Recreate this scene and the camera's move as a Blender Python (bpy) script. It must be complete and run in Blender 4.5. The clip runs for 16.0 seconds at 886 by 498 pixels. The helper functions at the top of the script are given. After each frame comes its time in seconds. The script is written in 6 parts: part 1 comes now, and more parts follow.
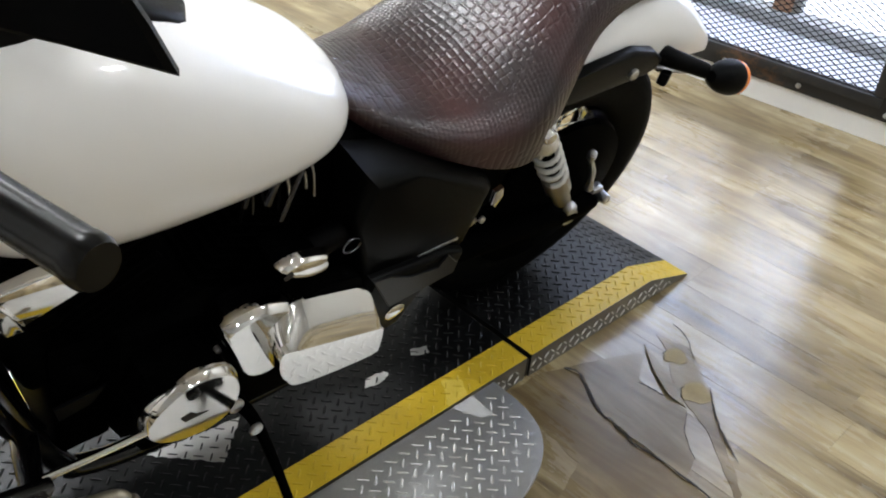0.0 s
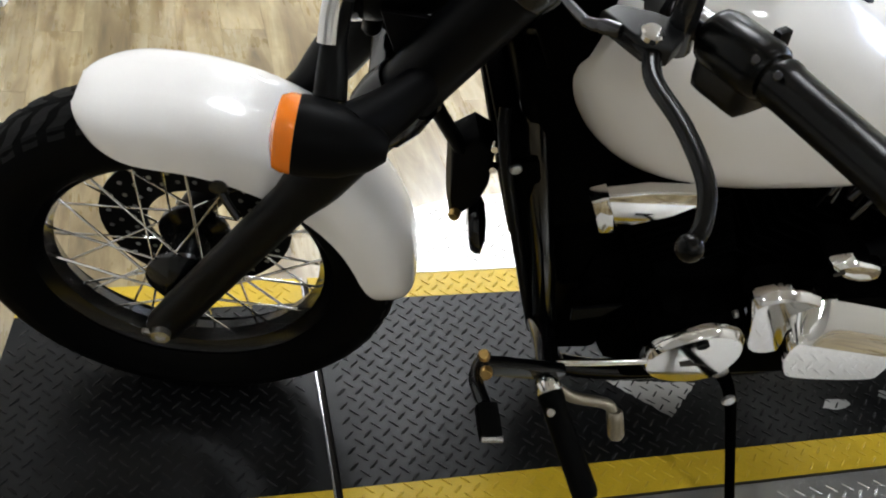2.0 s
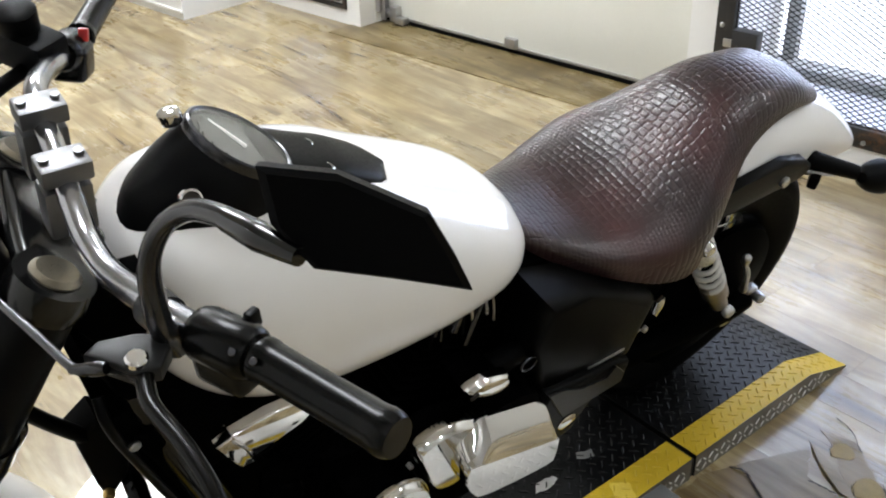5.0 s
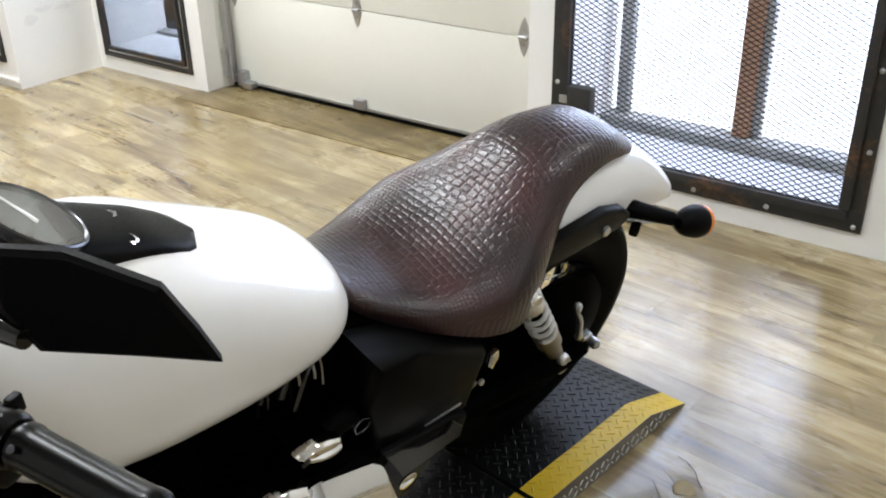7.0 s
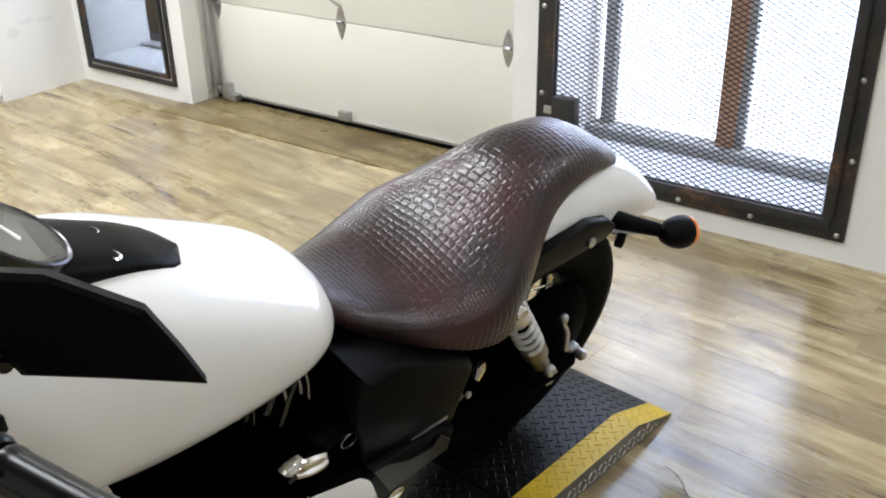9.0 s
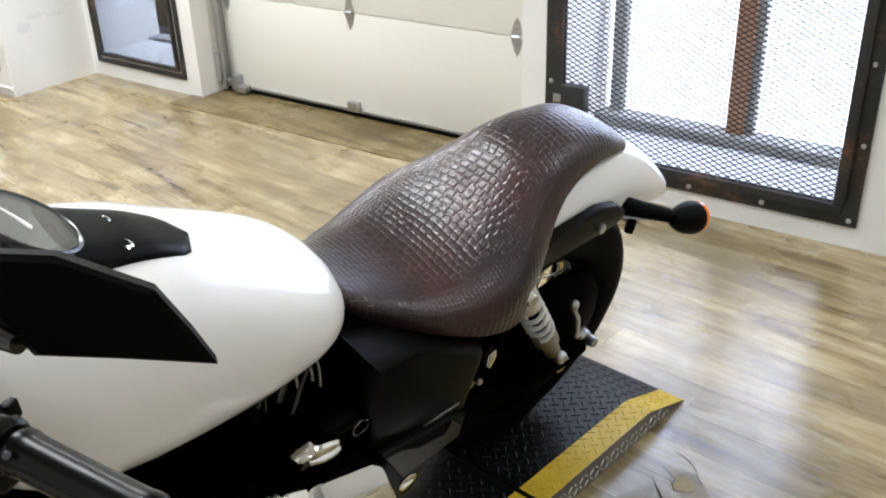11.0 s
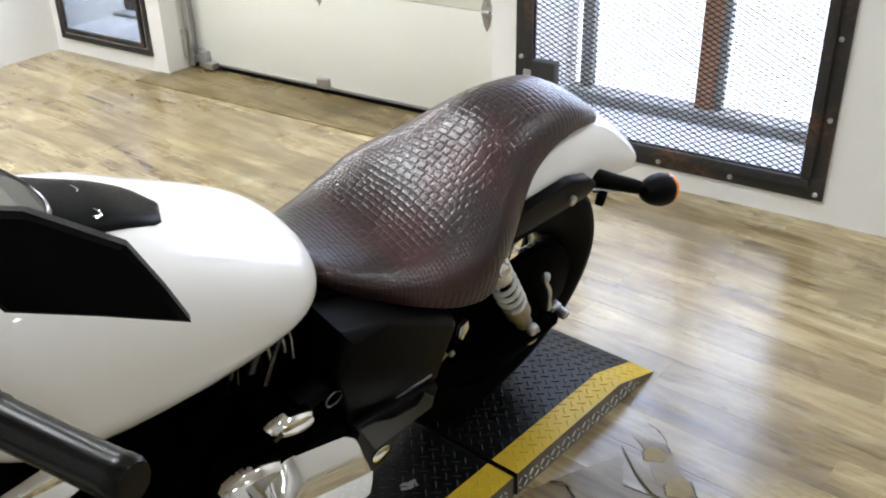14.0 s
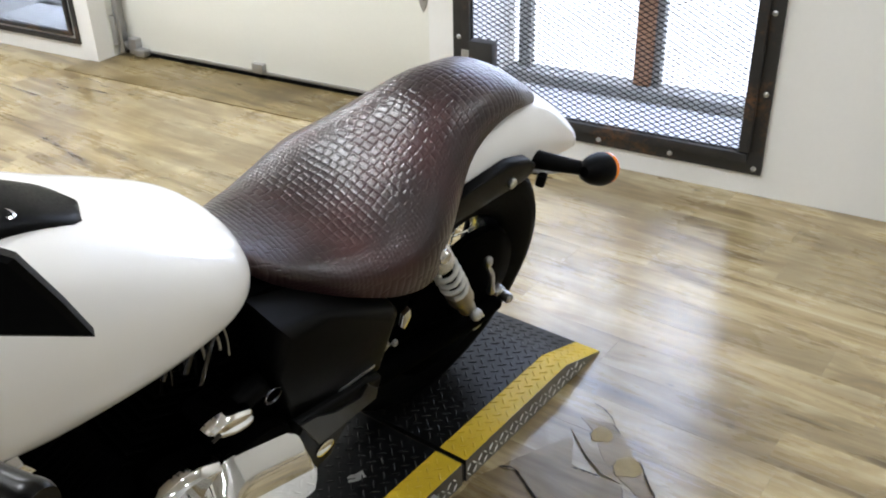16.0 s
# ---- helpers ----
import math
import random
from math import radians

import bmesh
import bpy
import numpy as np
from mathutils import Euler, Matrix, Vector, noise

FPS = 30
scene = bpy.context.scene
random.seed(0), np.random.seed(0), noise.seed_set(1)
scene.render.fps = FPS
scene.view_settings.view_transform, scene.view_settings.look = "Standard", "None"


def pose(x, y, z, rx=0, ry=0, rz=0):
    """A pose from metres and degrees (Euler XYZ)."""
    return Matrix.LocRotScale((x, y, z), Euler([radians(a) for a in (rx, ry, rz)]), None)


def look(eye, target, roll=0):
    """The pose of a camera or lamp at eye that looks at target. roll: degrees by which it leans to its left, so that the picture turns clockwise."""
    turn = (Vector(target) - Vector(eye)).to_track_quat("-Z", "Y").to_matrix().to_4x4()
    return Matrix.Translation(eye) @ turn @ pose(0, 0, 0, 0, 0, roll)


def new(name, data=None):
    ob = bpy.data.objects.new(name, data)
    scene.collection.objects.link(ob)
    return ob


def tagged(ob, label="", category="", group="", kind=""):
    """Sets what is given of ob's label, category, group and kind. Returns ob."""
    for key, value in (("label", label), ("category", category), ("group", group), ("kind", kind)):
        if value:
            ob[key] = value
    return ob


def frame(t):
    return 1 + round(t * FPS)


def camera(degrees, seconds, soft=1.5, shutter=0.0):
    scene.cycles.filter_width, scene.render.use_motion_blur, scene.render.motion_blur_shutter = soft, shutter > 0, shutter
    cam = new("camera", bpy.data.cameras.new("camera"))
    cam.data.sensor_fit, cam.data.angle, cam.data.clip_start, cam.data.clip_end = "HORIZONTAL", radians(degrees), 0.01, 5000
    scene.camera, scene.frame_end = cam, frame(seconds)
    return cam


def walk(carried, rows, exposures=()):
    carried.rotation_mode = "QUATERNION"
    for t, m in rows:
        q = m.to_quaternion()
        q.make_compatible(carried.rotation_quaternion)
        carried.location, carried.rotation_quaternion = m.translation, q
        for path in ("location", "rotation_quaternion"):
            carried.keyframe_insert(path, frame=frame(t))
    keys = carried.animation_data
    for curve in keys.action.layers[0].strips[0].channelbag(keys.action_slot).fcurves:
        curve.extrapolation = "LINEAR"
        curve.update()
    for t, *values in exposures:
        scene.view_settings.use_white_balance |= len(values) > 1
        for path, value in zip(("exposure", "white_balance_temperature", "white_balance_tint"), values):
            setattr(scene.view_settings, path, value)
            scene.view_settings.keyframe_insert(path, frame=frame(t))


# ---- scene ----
cam = camera(49.9, 16.0, soft=2.0)
PATH = [
    (0, (0.3017, -1.1611, 1.3638), (1.4463, -0.0660, 0.2444), 5.2),
    (0.5, (0.2406, -1.1388, 1.3551), (1.2329, 0.0708, 0.2085), 8.3),
    (1, (0.1707, -1.1252, 1.3405), (0.9923, 0.1746, 0.1591), 9.8),
    (1.5, (0.1125, -1.1165, 1.3367), (0.7702, 0.2386, 0.1145), 9.9),
    (2, (0.0524, -1.1116, 1.3396), (0.5374, 0.3114, 0.1135), 9.8),
    (2.5, (0.0078, -1.1145, 1.3473), (0.3443, 0.3366, 0.1048), 7.7),
    (3, (0.0107, -1.1174, 1.3755), (0.3230, 0.3744, 0.1756), 5.8),
    (3.5, (0.0621, -1.1291, 1.4366), (0.4889, 0.3880, 0.3055), -0.7),
    (4, (0.1242, -1.1310, 1.4637), (0.8041, 0.3434, 0.4025), -1.2),
    (4.5, (0.1668, -1.1291, 1.4647), (1.0379, 0.2823, 0.4578), -1.7),
    (5, (0.2027, -1.1475, 1.4715), (1.2193, 0.1785, 0.4860), -2.3),
    (5.2, (0.2153, -1.1524, 1.4715), (1.2707, 0.1426, 0.4850), -2.5),
    (5.7, (0.2361, -1.174, 1.4728), (1.3816, 0.074, 0.5319), -1.8),
    (6.2, (0.2504, -1.1889, 1.4738), (1.4582, 0.0267, 0.5643), -1.32),
    (6.7, (0.258, -1.1968, 1.4743), (1.4986, 0.0017, 0.5814), -1.07),
    (7.3, (0.26, -1.1989, 1.4744), (1.5093, -0.0049, 0.5859), -1),
    (7.5, (0.2600, -1.1989, 1.4744), (1.5093, -0.0049, 0.5927), -1),
    (8, (0.2609, -1.1980, 1.4754), (1.5151, -0.0039, 0.5985), -1.3),
    (8.5, (0.2600, -1.1989, 1.4754), (1.5142, -0.0039, 0.6024), -1.3),
    (9, (0.2629, -1.1960, 1.4783), (1.5345, -0.0175, 0.6062), -1),
    (9.2, (0.2600, -1.1989, 1.4754), (1.5142, -0.0039, 0.5968), -1.3),
    (11.5, (0.2609, -1.2009, 1.4715), (1.5122, -0.0155, 0.5810), -2),
    (12, (0.2629, -1.1999, 1.4695), (1.5142, -0.0175, 0.5752), -2.1),
    (12.5, (0.2600, -1.1999, 1.4686), (1.5054, -0.0136, 0.5713), -2),
    (13, (0.2590, -1.1989, 1.4686), (1.4996, -0.0087, 0.5704), -2.2),
    (13.5, (0.2619, -1.1980, 1.4608), (1.5161, -0.0349, 0.5442), -1.6),
    (14, (0.2541, -1.2028, 1.4598), (1.5297, -0.0698, 0.5354), -1.3),
    (14.5, (0.2406, -1.1989, 1.4618), (1.5753, -0.1465, 0.5267), 0.6),
    (15, (0.1988, -1.1883, 1.4618), (1.5617, -0.1484, 0.5548), 2.8),
    (15.5, (0.1979, -1.1834, 1.4453), (1.6024, -0.2299, 0.5054), 2.4),
    (16, (0.2891, -1.1902, 1.4511), (1.6180, -0.1523, 0.4918), -1.4),
]
walk(cam, [(t, look(eye, target, roll)) for t, eye, target, roll in PATH],
     exposures=((0.0, 0.22), (0.5, 0.12), (1.5, 0.0), (3.0, 0.1), (4.0, 0.15), (5.0, 0.16), (7.5, 0.2), (16.0, 0.2)))
DAY, LAMP = 8.0, 135.0

# ---- world and light ----
world = bpy.data.worlds.new("world")
scene.world = world
world.use_nodes = True
sky = world.node_tree.nodes.new("ShaderNodeTexSky")
sky.sky_type, sky.sun_disc = "NISHITA", False
sky.sun_elevation, sky.sun_rotation = radians(28), radians(70)
world.node_tree.links.new(sky.outputs[0], world.node_tree.nodes["Background"].inputs[0])
world.node_tree.nodes["Background"].inputs[1].default_value = 0.12


# ---- materials ----
def shader(name, color, rough=0.5, metal=0.0, coat=0.0, spec=0.5):
    m = bpy.data.materials.new(name)
    m.use_nodes = True
    b = m.node_tree.nodes["Principled BSDF"]
    b.inputs["Base Color"].default_value = (*color, 1)
    b.inputs["Roughness"].default_value = rough
    b.inputs["Metallic"].default_value = metal
    b.inputs["Coat Weight"].default_value = coat
    b.inputs["Coat Roughness"].default_value = 0.04
    b.inputs["Specular IOR Level"].default_value = spec
    return m


class Net:
    """Short hand for the nodes of one material."""

    def __init__(self, m):
        self.m, self.t = m, m.node_tree
        self.b = self.t.nodes["Principled BSDF"]

    def node(self, kind, **values):
        n = self.t.nodes.new("ShaderNode" + kind)
        for k, v in values.items():
            n.inputs[k.replace("_", " ")].default_value = v
        return n

    def link(self, a, b):
        self.t.links.new(a, b)
        return b

    def coords(self, scale=(1, 1, 1), which="Object", rot=0.0):
        c = self.t.nodes.new("ShaderNodeTexCoord")
        p = self.t.nodes.new("ShaderNodeMapping")
        p.inputs["Scale"].default_value = scale
        p.inputs["Rotation"].default_value = (0, 0, rot)
        self.link(c.outputs[which], p.inputs["Vector"])
        return p.outputs[0]

    def noise(self, vec, scale, detail=4.0, rough=0.55, distort=0.0):
        n = self.node("TexNoise", Scale=scale, Detail=detail, Roughness=rough, Distortion=distort)
        self.link(vec, n.inputs["Vector"])
        return n.outputs["Fac"]

    def ramp(self, fac, stops):
        r = self.t.nodes.new("ShaderNodeValToRGB")
        while len(r.color_ramp.elements) < len(stops):
            r.color_ramp.elements.new(0.5)
        for e, (p, c) in zip(r.color_ramp.elements, stops):
            e.position, e.color = p, (*c, 1)
        self.link(fac, r.inputs[0])
        return r.outputs[0]

    def mix(self, fac, a, b, mode="MIX"):
        n = self.t.nodes.new("ShaderNodeMix")
        n.data_type, n.blend_type = "RGBA", mode
        for s, v in ((n.inputs[0], fac), (n.inputs[6], a), (n.inputs[7], b)):
            if hasattr(v, "links"):
                self.link(v, s)
            elif isinstance(v, tuple):
                s.default_value = (*v, 1)
            else:
                s.default_value = v
        return n.outputs[2]

    def span(self, fac, lo, hi, a=0.0, b=1.0):
        n = self.t.nodes.new("ShaderNodeMapRange")
        for i, v in ((1, lo), (2, hi), (3, a), (4, b)):
            n.inputs[i].default_value = v
        self.link(fac, n.inputs[0])
        return n.outputs[0]

    def math(self, op, a, b=0.0):
        n = self.t.nodes.new("ShaderNodeMath")
        n.operation = op
        for i, v in enumerate((a, b)):
            if hasattr(v, "links"):
                self.link(v, n.inputs[i])
            else:
                n.inputs[i].default_value = v
        return n.outputs[0]

    def bump(self, height, strength, distance, below=None):
        n = self.t.nodes.new("ShaderNodeBump")
        n.inputs["Strength"].default_value = strength
        n.inputs["Distance"].default_value = distance
        self.link(height, n.inputs["Height"])
        if below:
            self.link(below, n.inputs["Normal"])
        self.link(n.outputs[0], self.b.inputs["Normal"])
        return n.outputs[0]

    def color(self, c):
        self.link(c, self.b.inputs["Base Color"])

    def rough(self, r):
        self.link(r, self.b.inputs["Roughness"])


def worn(name, color, rough, metal=0.0, coat=0.0, scale=9.0, amount=0.25, bump=0.0, spec=0.5):
    """A plain coat with cloudy dirt, fine grain and uneven gloss."""
    m = shader(name, color, rough, metal, coat, spec)
    n = Net(m)
    v = n.coords()
    big, fine = n.noise(v, scale, 5), n.noise(v, scale * 23, 3)
    both = n.math("MULTIPLY_ADD", big, 0.7)
    n.t.nodes[-1].inputs[2].default_value = 0.15
    dark = tuple(c * (1 - amount) for c in color)
    lite = tuple(min(1, c * (1 + amount * 0.5)) for c in color)
    n.color(n.mix(n.math("ADD", both, n.math("MULTIPLY", n.math("SUBTRACT", fine, 0.5), 0.5)), dark, lite))
    n.rough(n.span(fine, 0.3, 0.7, max(0.02, rough - 0.08), min(1, rough + 0.1)))
    if bump:
        n.bump(fine, 0.5, bump)
    return m


M = {}
M["white"] = shader("pearl_white_paint", (0.84, 0.82, 0.80), 0.42, 0, 0.9)
M["black"] = shader("black_gloss_paint", (0.0018, 0.0018, 0.002), 0.16, 0, 0.0, 0.45)
M["satin"] = worn("satin_black_paint", (0.003, 0.003, 0.0033), 0.36, 0, 0.0, 12, 0.2, 0, 0.08)
M["plastic"] = worn("black_plastic", (0.0022, 0.0022, 0.0024), 0.45, 0, 0, 30, 0.2, 0.0002, 0.05)
M["cover"] = worn("dull_black_cover", (0.0022, 0.0022, 0.0021), 0.38, 0, 0, 16, 0.2, 0.0002, 0.06)
M["rubber"] = worn("black_rubber", (0.003, 0.003, 0.003), 0.55, 0, 0, 14, 0.3, 0.0004, 0.02)
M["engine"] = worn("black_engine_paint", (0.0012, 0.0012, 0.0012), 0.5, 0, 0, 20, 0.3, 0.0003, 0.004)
M["chrome"] = shader("chrome_plate", (0.80, 0.79, 0.77), 0.07, 1.0)
M["steel"] = worn("brushed_steel", (0.55, 0.55, 0.56), 0.3, 1.0, 0, 30, 0.3)
M["bar"] = shader("grey_metal_bar", (0.33, 0.33, 0.345), 0.2, 1.0)
M["clamp"] = shader("dark_grey_clamp", (0.075, 0.075, 0.08), 0.26, 1.0)
M["spring"] = worn("silver_spring_paint", (0.75, 0.74, 0.72), 0.3, 0.5, 0, 30, 0.12)
M["coil"] = worn("pale_spring_paint", (0.60, 0.59, 0.56), 0.3, 0, 0.3, 30, 0.12)
M["brass"] = worn("brass_bolt", (0.70, 0.46, 0.16), 0.35, 1.0, 0, 40, 0.3)
M["amber"] = shader("amber_lens", (0.95, 0.22, 0.006), 0.25, 0, 0.4)
M["perch"] = worn("dark_grey_casting", (0.010, 0.010, 0.0105), 0.38, 0.0, 0, 40, 0.3, 0.0002, 0.25)
M["riser"] = worn("grey_cast_riser", (0.17, 0.17, 0.175), 0.36, 0.8, 0, 40, 0.3, 0.0002)
M["stem"] = shader("dark_stem_metal", (0.03, 0.03, 0.032), 0.18, 0.5)
# tread blocks lighter than the tyre, which paints the grooves as shaded
M["tread_rubber"] = worn("lightened_tread_rubber", (0.013, 0.013, 0.0135), 0.55, 0, 0, 20, 0.3, 0.0003, 0.2)
M["grip"] = shader("black_grip_rubber", (0.0028, 0.0026, 0.0024), 0.26, 0, 0, 0.15)
M["alloy"] = worn("dull_brassy_alloy", (0.33, 0.295, 0.23), 0.34, 0.9, 0, 26, 0.35)
M["red"] = worn("red_paint", (0.45, 0.02, 0.015), 0.35, 0, 0.3, 9, 0.2)
M["dial"] = worn("dial_face", (0.022, 0.024, 0.021), 0.4, 0, 0, 30, 0.1)
M["door"] = worn("cream_door_paint", (0.74, 0.73, 0.66), 0.45, 0, 0, 3, 0.06, 0.0002)
# grey of the unseen walls, picked to dim the light they bounce
M["far_wall"] = worn("dim_bounce_wall_paint", (0.50, 0.495, 0.48), 0.7, 0, 0, 2.5, 0.08, 0.0006)
M["wall"] = worn("white_wall_paint", (0.80, 0.79, 0.765), 0.6, 0, 0, 2.5, 0.06, 0.0006)
M["smudge"] = worn("faint_smudge", (0.765, 0.758, 0.742), 0.6, 0, 0, 60, 0.2)
M["grey"] = worn("grey_laminate", (0.20, 0.20, 0.21), 0.5, 0, 0, 4, 0.1)
M["gap"] = shader("dark_gap", (0.03, 0.025, 0.02), 0.9)
M["frame"] = worn("black_steel_frame", (0.035, 0.034, 0.034), 0.5, 0.3, 0, 14, 0.5, 0.0005)
n = Net(M["frame"])
rust = n.math("MULTIPLY", n.span(n.noise(n.coords(), 6, 6, 0.7), 0.52, 0.66), n.span(n.noise(n.coords(), 60, 3), 0.35, 0.6))
coat = n.b.inputs["Base Color"].links[0].from_socket
n.color(n.mix(n.math("MULTIPLY", rust, 0.8), coat, (0.15, 0.075, 0.035)))
M["zinc"] = worn("zinc_hardware", (0.5, 0.5, 0.5), 0.4, 0.9, 0, 30, 0.3)
M["mullion"] = worn("brown_wood_mullion", (0.46, 0.25, 0.15), 0.6, 0, 0, 20, 0.3)
M["sill"] = worn("weathered_grey_sill", (0.46, 0.46, 0.45), 0.8, 0, 0, 14, 0.5, 0.001)
M["ledge"] = worn("pale_painted_ledge", (0.7, 0.71, 0.74), 0.6, 0, 0, 7, 0.12)
M["ceiling"] = worn("white_ceiling", (0.8, 0.8, 0.79), 0.8, 0, 0, 3, 0.04)
M["plate_black"] = worn("black_tread_plate", (0.0028, 0.0029, 0.0032), 0.40, 0.0, 0, 9, 0.5, 0.0003, 0.24)
M["tread_black"] = worn("worn_black_tread", (0.0038, 0.0039, 0.0042), 0.38, 0.0, 0, 14, 0.4, 0.0002, 0.20)
M["tread_bare"] = worn("bright_bare_tread", (0.74, 0.73, 0.71), 0.36, 0.9, 0, 20, 0.2)
M["plate_yellow"] = worn("yellow_tread_paint", (0.66, 0.45, 0.025), 0.42, 0, 0.0, 11, 0.35, 0.0004, 0.32)
# bare sides: plate darkened and treads lightened, their shading put into the colour
M["plate_side"] = worn("shaded_side_plate", (0.27, 0.255, 0.235), 0.42, 0.95, 0, 12, 0.4, 0.0003)
M["side_tread"] = worn("lit_side_tread", (0.72, 0.71, 0.69), 0.5, 0.3, 0, 20, 0.25)
M["plate_silver"] = worn("bare_tread_plate", (0.66, 0.65, 0.63), 0.38, 0.9, 0, 10, 0.3, 0.0003)
M["tape_yellow"] = worn("yellowed_tape", (0.80, 0.60, 0.10), 0.25, 0, 0, 30, 0.15)
M["tape_pale"] = worn("pale_tape", (0.72, 0.71, 0.70), 0.25, 0, 0, 30, 0.15)


def glowing(name, color, strength):
    m = shader(name, color, 0.6)
    b = m.node_tree.nodes["Principled BSDF"]
    b.inputs["Emission Color"].default_value = (*color, 1)
    b.inputs["Emission Strength"].default_value = strength
    return m


def daylight(name, horizon, ground):
    """Pale ground below, bright overcast sky above."""
    m = glowing(name, (0.66, 0.77, 1.0), DAY)
    n = Net(m)
    up = n.node("SeparateXYZ")
    n.link(n.coords(), up.inputs[0])
    n.link(n.span(up.outputs[2], horizon, horizon + 0.25, ground, DAY), n.b.inputs["Emission Strength"])
    n.link(n.mix(n.span(up.outputs[2], horizon - 0.15, horizon + 0.2, 0.0, 1.0), (0.93, 0.955, 1.0), (0.66, 0.77, 1.0)), n.b.inputs["Emission Color"])
    return m


M["daylight"] = daylight("overcast_daylight", 0.70, 1.75)
M["daylight_yard"] = daylight("overcast_daylight_over_yard", 0.26, 3.2)
M["panel"] = glowing("wide_ceiling_diffuser", (0.92, 0.96, 1.0), LAMP * 0.33)
M["tube"] = glowing("ceiling_diffuser", (0.90, 0.955, 1.0), LAMP)
glass = shader("clear_glass", (1, 1, 1), 0.02)
glass.node_tree.nodes["Principled BSDF"].inputs["Transmission Weight"].default_value = 1.0
glass.node_tree.nodes["Principled BSDF"].inputs["IOR"].default_value = 1.2
M["glass"] = glass

# wood-look vinyl: long grain, tone by plank, broad stains that run on from plank to plank
def wood(name, dark, mid, lite, pale, gloss, by_plank=True, stains=0.55):
    m = shader(name, mid, 0.3, 0, gloss, 0.8)
    m.node_tree.nodes["Principled BSDF"].inputs["Coat Roughness"].default_value = 0.17
    n = Net(m)
    where = n.t.nodes.new("ShaderNodeNewGeometry").outputs["Position"]
    info = n.t.nodes.new("ShaderNodeObjectInfo")
    piece = n.math("FRACT", n.math("ADD", info.outputs["Random"], n.t.nodes.new("ShaderNodeNewGeometry").outputs["Random Per Island"]))
    shift = n.node("VectorMath")
    shift.operation = "ADD"
    turned = n.node("Mapping", Rotation=(0, 0, radians(-1.5)))
    n.link(where, turned.inputs[0])
    n.link(turned.outputs[0], shift.inputs[0])
    far = n.node("CombineXYZ")
    n.link(n.math("MULTIPLY", piece, 37.0 if by_plank else 0.0), far.inputs[0])
    n.link(n.math("MULTIPLY", piece, 91.0 if by_plank else 0.0), far.inputs[1])
    n.link(far.outputs[0], shift.inputs[1])

    def along(scale, detail, rough, distort, source):
        q = n.node("Mapping", Scale=scale)
        n.link(source, q.inputs[0])
        return n.noise(q.outputs[0], 1.0, detail, rough, distort)

    grain = along((12, 1.6, 4), 6, 0.6, 1.1, shift.outputs[0])
    fine = along((85, 5, 4), 4, 0.65, 0.2, shift.outputs[0])
    broad = along((5.5, 1.1, 2), 4, 0.6, 0.5, turned.outputs[0])
    cloud = along((2.2, 2.0, 2), 5, 0.62, 0.3, turned.outputs[0])
    knots = along((24, 9, 4), 2, 0.5, 0.0, shift.outputs[0])
    tone = n.ramp(grain, [(0.28, dark), (0.43, mid), (0.56, lite), (0.72, pale)])
    tone = n.mix(n.span(fine, 0.42, 0.74, 0.0, 0.22), tone, dark)
    tone = n.mix(n.span(broad, 0.50, 0.70, 0.0, stains), tone, tuple(c * 0.75 for c in dark))
    tone = n.mix(n.span(cloud, 0.34, 0.50, stains * 1.1, 0.0), tone, tuple(c * 1.25 for c in dark))
    tone = n.mix(n.span(knots, 0.70, 0.78, 0.0, 0.7), tone, tuple(c * 0.45 for c in dark))
    bright = n.span(piece, 0, 1, 0.86, 1.10)
    cc = n.node("CombineColor")
    for i in range(3):
        n.link(bright, cc.inputs[i])
    n.color(n.mix(1.0 if by_plank else 0.0, tone, cc.outputs[0], "MULTIPLY"))
    n.rough(n.math("ADD", n.span(fine, 0.2, 0.8, 0.21, 0.30), n.span(cloud, 0.35, 0.65, 0.10, -0.03)))
    n.bump(fine, 0.25, 0.0006)
    return m


M["vinyl"] = wood("oak_look_vinyl", (0.118, 0.082, 0.039), (0.268, 0.197, 0.094), (0.418, 0.332, 0.178), (0.535, 0.455, 0.288), 0.42, True, 0.45)
M["flap"] = wood("lifted_vinyl", (0.11, 0.075, 0.034), (0.185, 0.138, 0.070), (0.265, 0.208, 0.115), (0.33, 0.27, 0.165), 0.18, False, 0.4)
M["threshold"] = wood("worn_brown_threshold", (0.062, 0.042, 0.016), (0.150, 0.108, 0.046), (0.218, 0.166, 0.080), (0.27, 0.215, 0.112), 0.0, False, 0.7)
M["mesh"] = worn("black_mesh_wire", (0.012, 0.012, 0.013), 0.75, 0, 0, 30, 0.2, 0, 0.15)
M["torn"] = wood("bare_subfloor", (0.10, 0.066, 0.029), (0.165, 0.116, 0.054), (0.250, 0.188, 0.094), (0.31, 0.245, 0.135), 0.10, False, 0.6)
M["threshold"].node_tree.nodes["Principled BSDF"].inputs["Specular IOR Level"].default_value = 0.3
for k in ("flap", "torn"):
    M[k].node_tree.nodes["Principled BSDF"].inputs["Specular IOR Level"].default_value = 0.4
M["spot"] = worn("pale_bare_spot", (0.40, 0.32, 0.175), 0.6, 0, 0, 60, 0.4, 0.0005, 0.3)

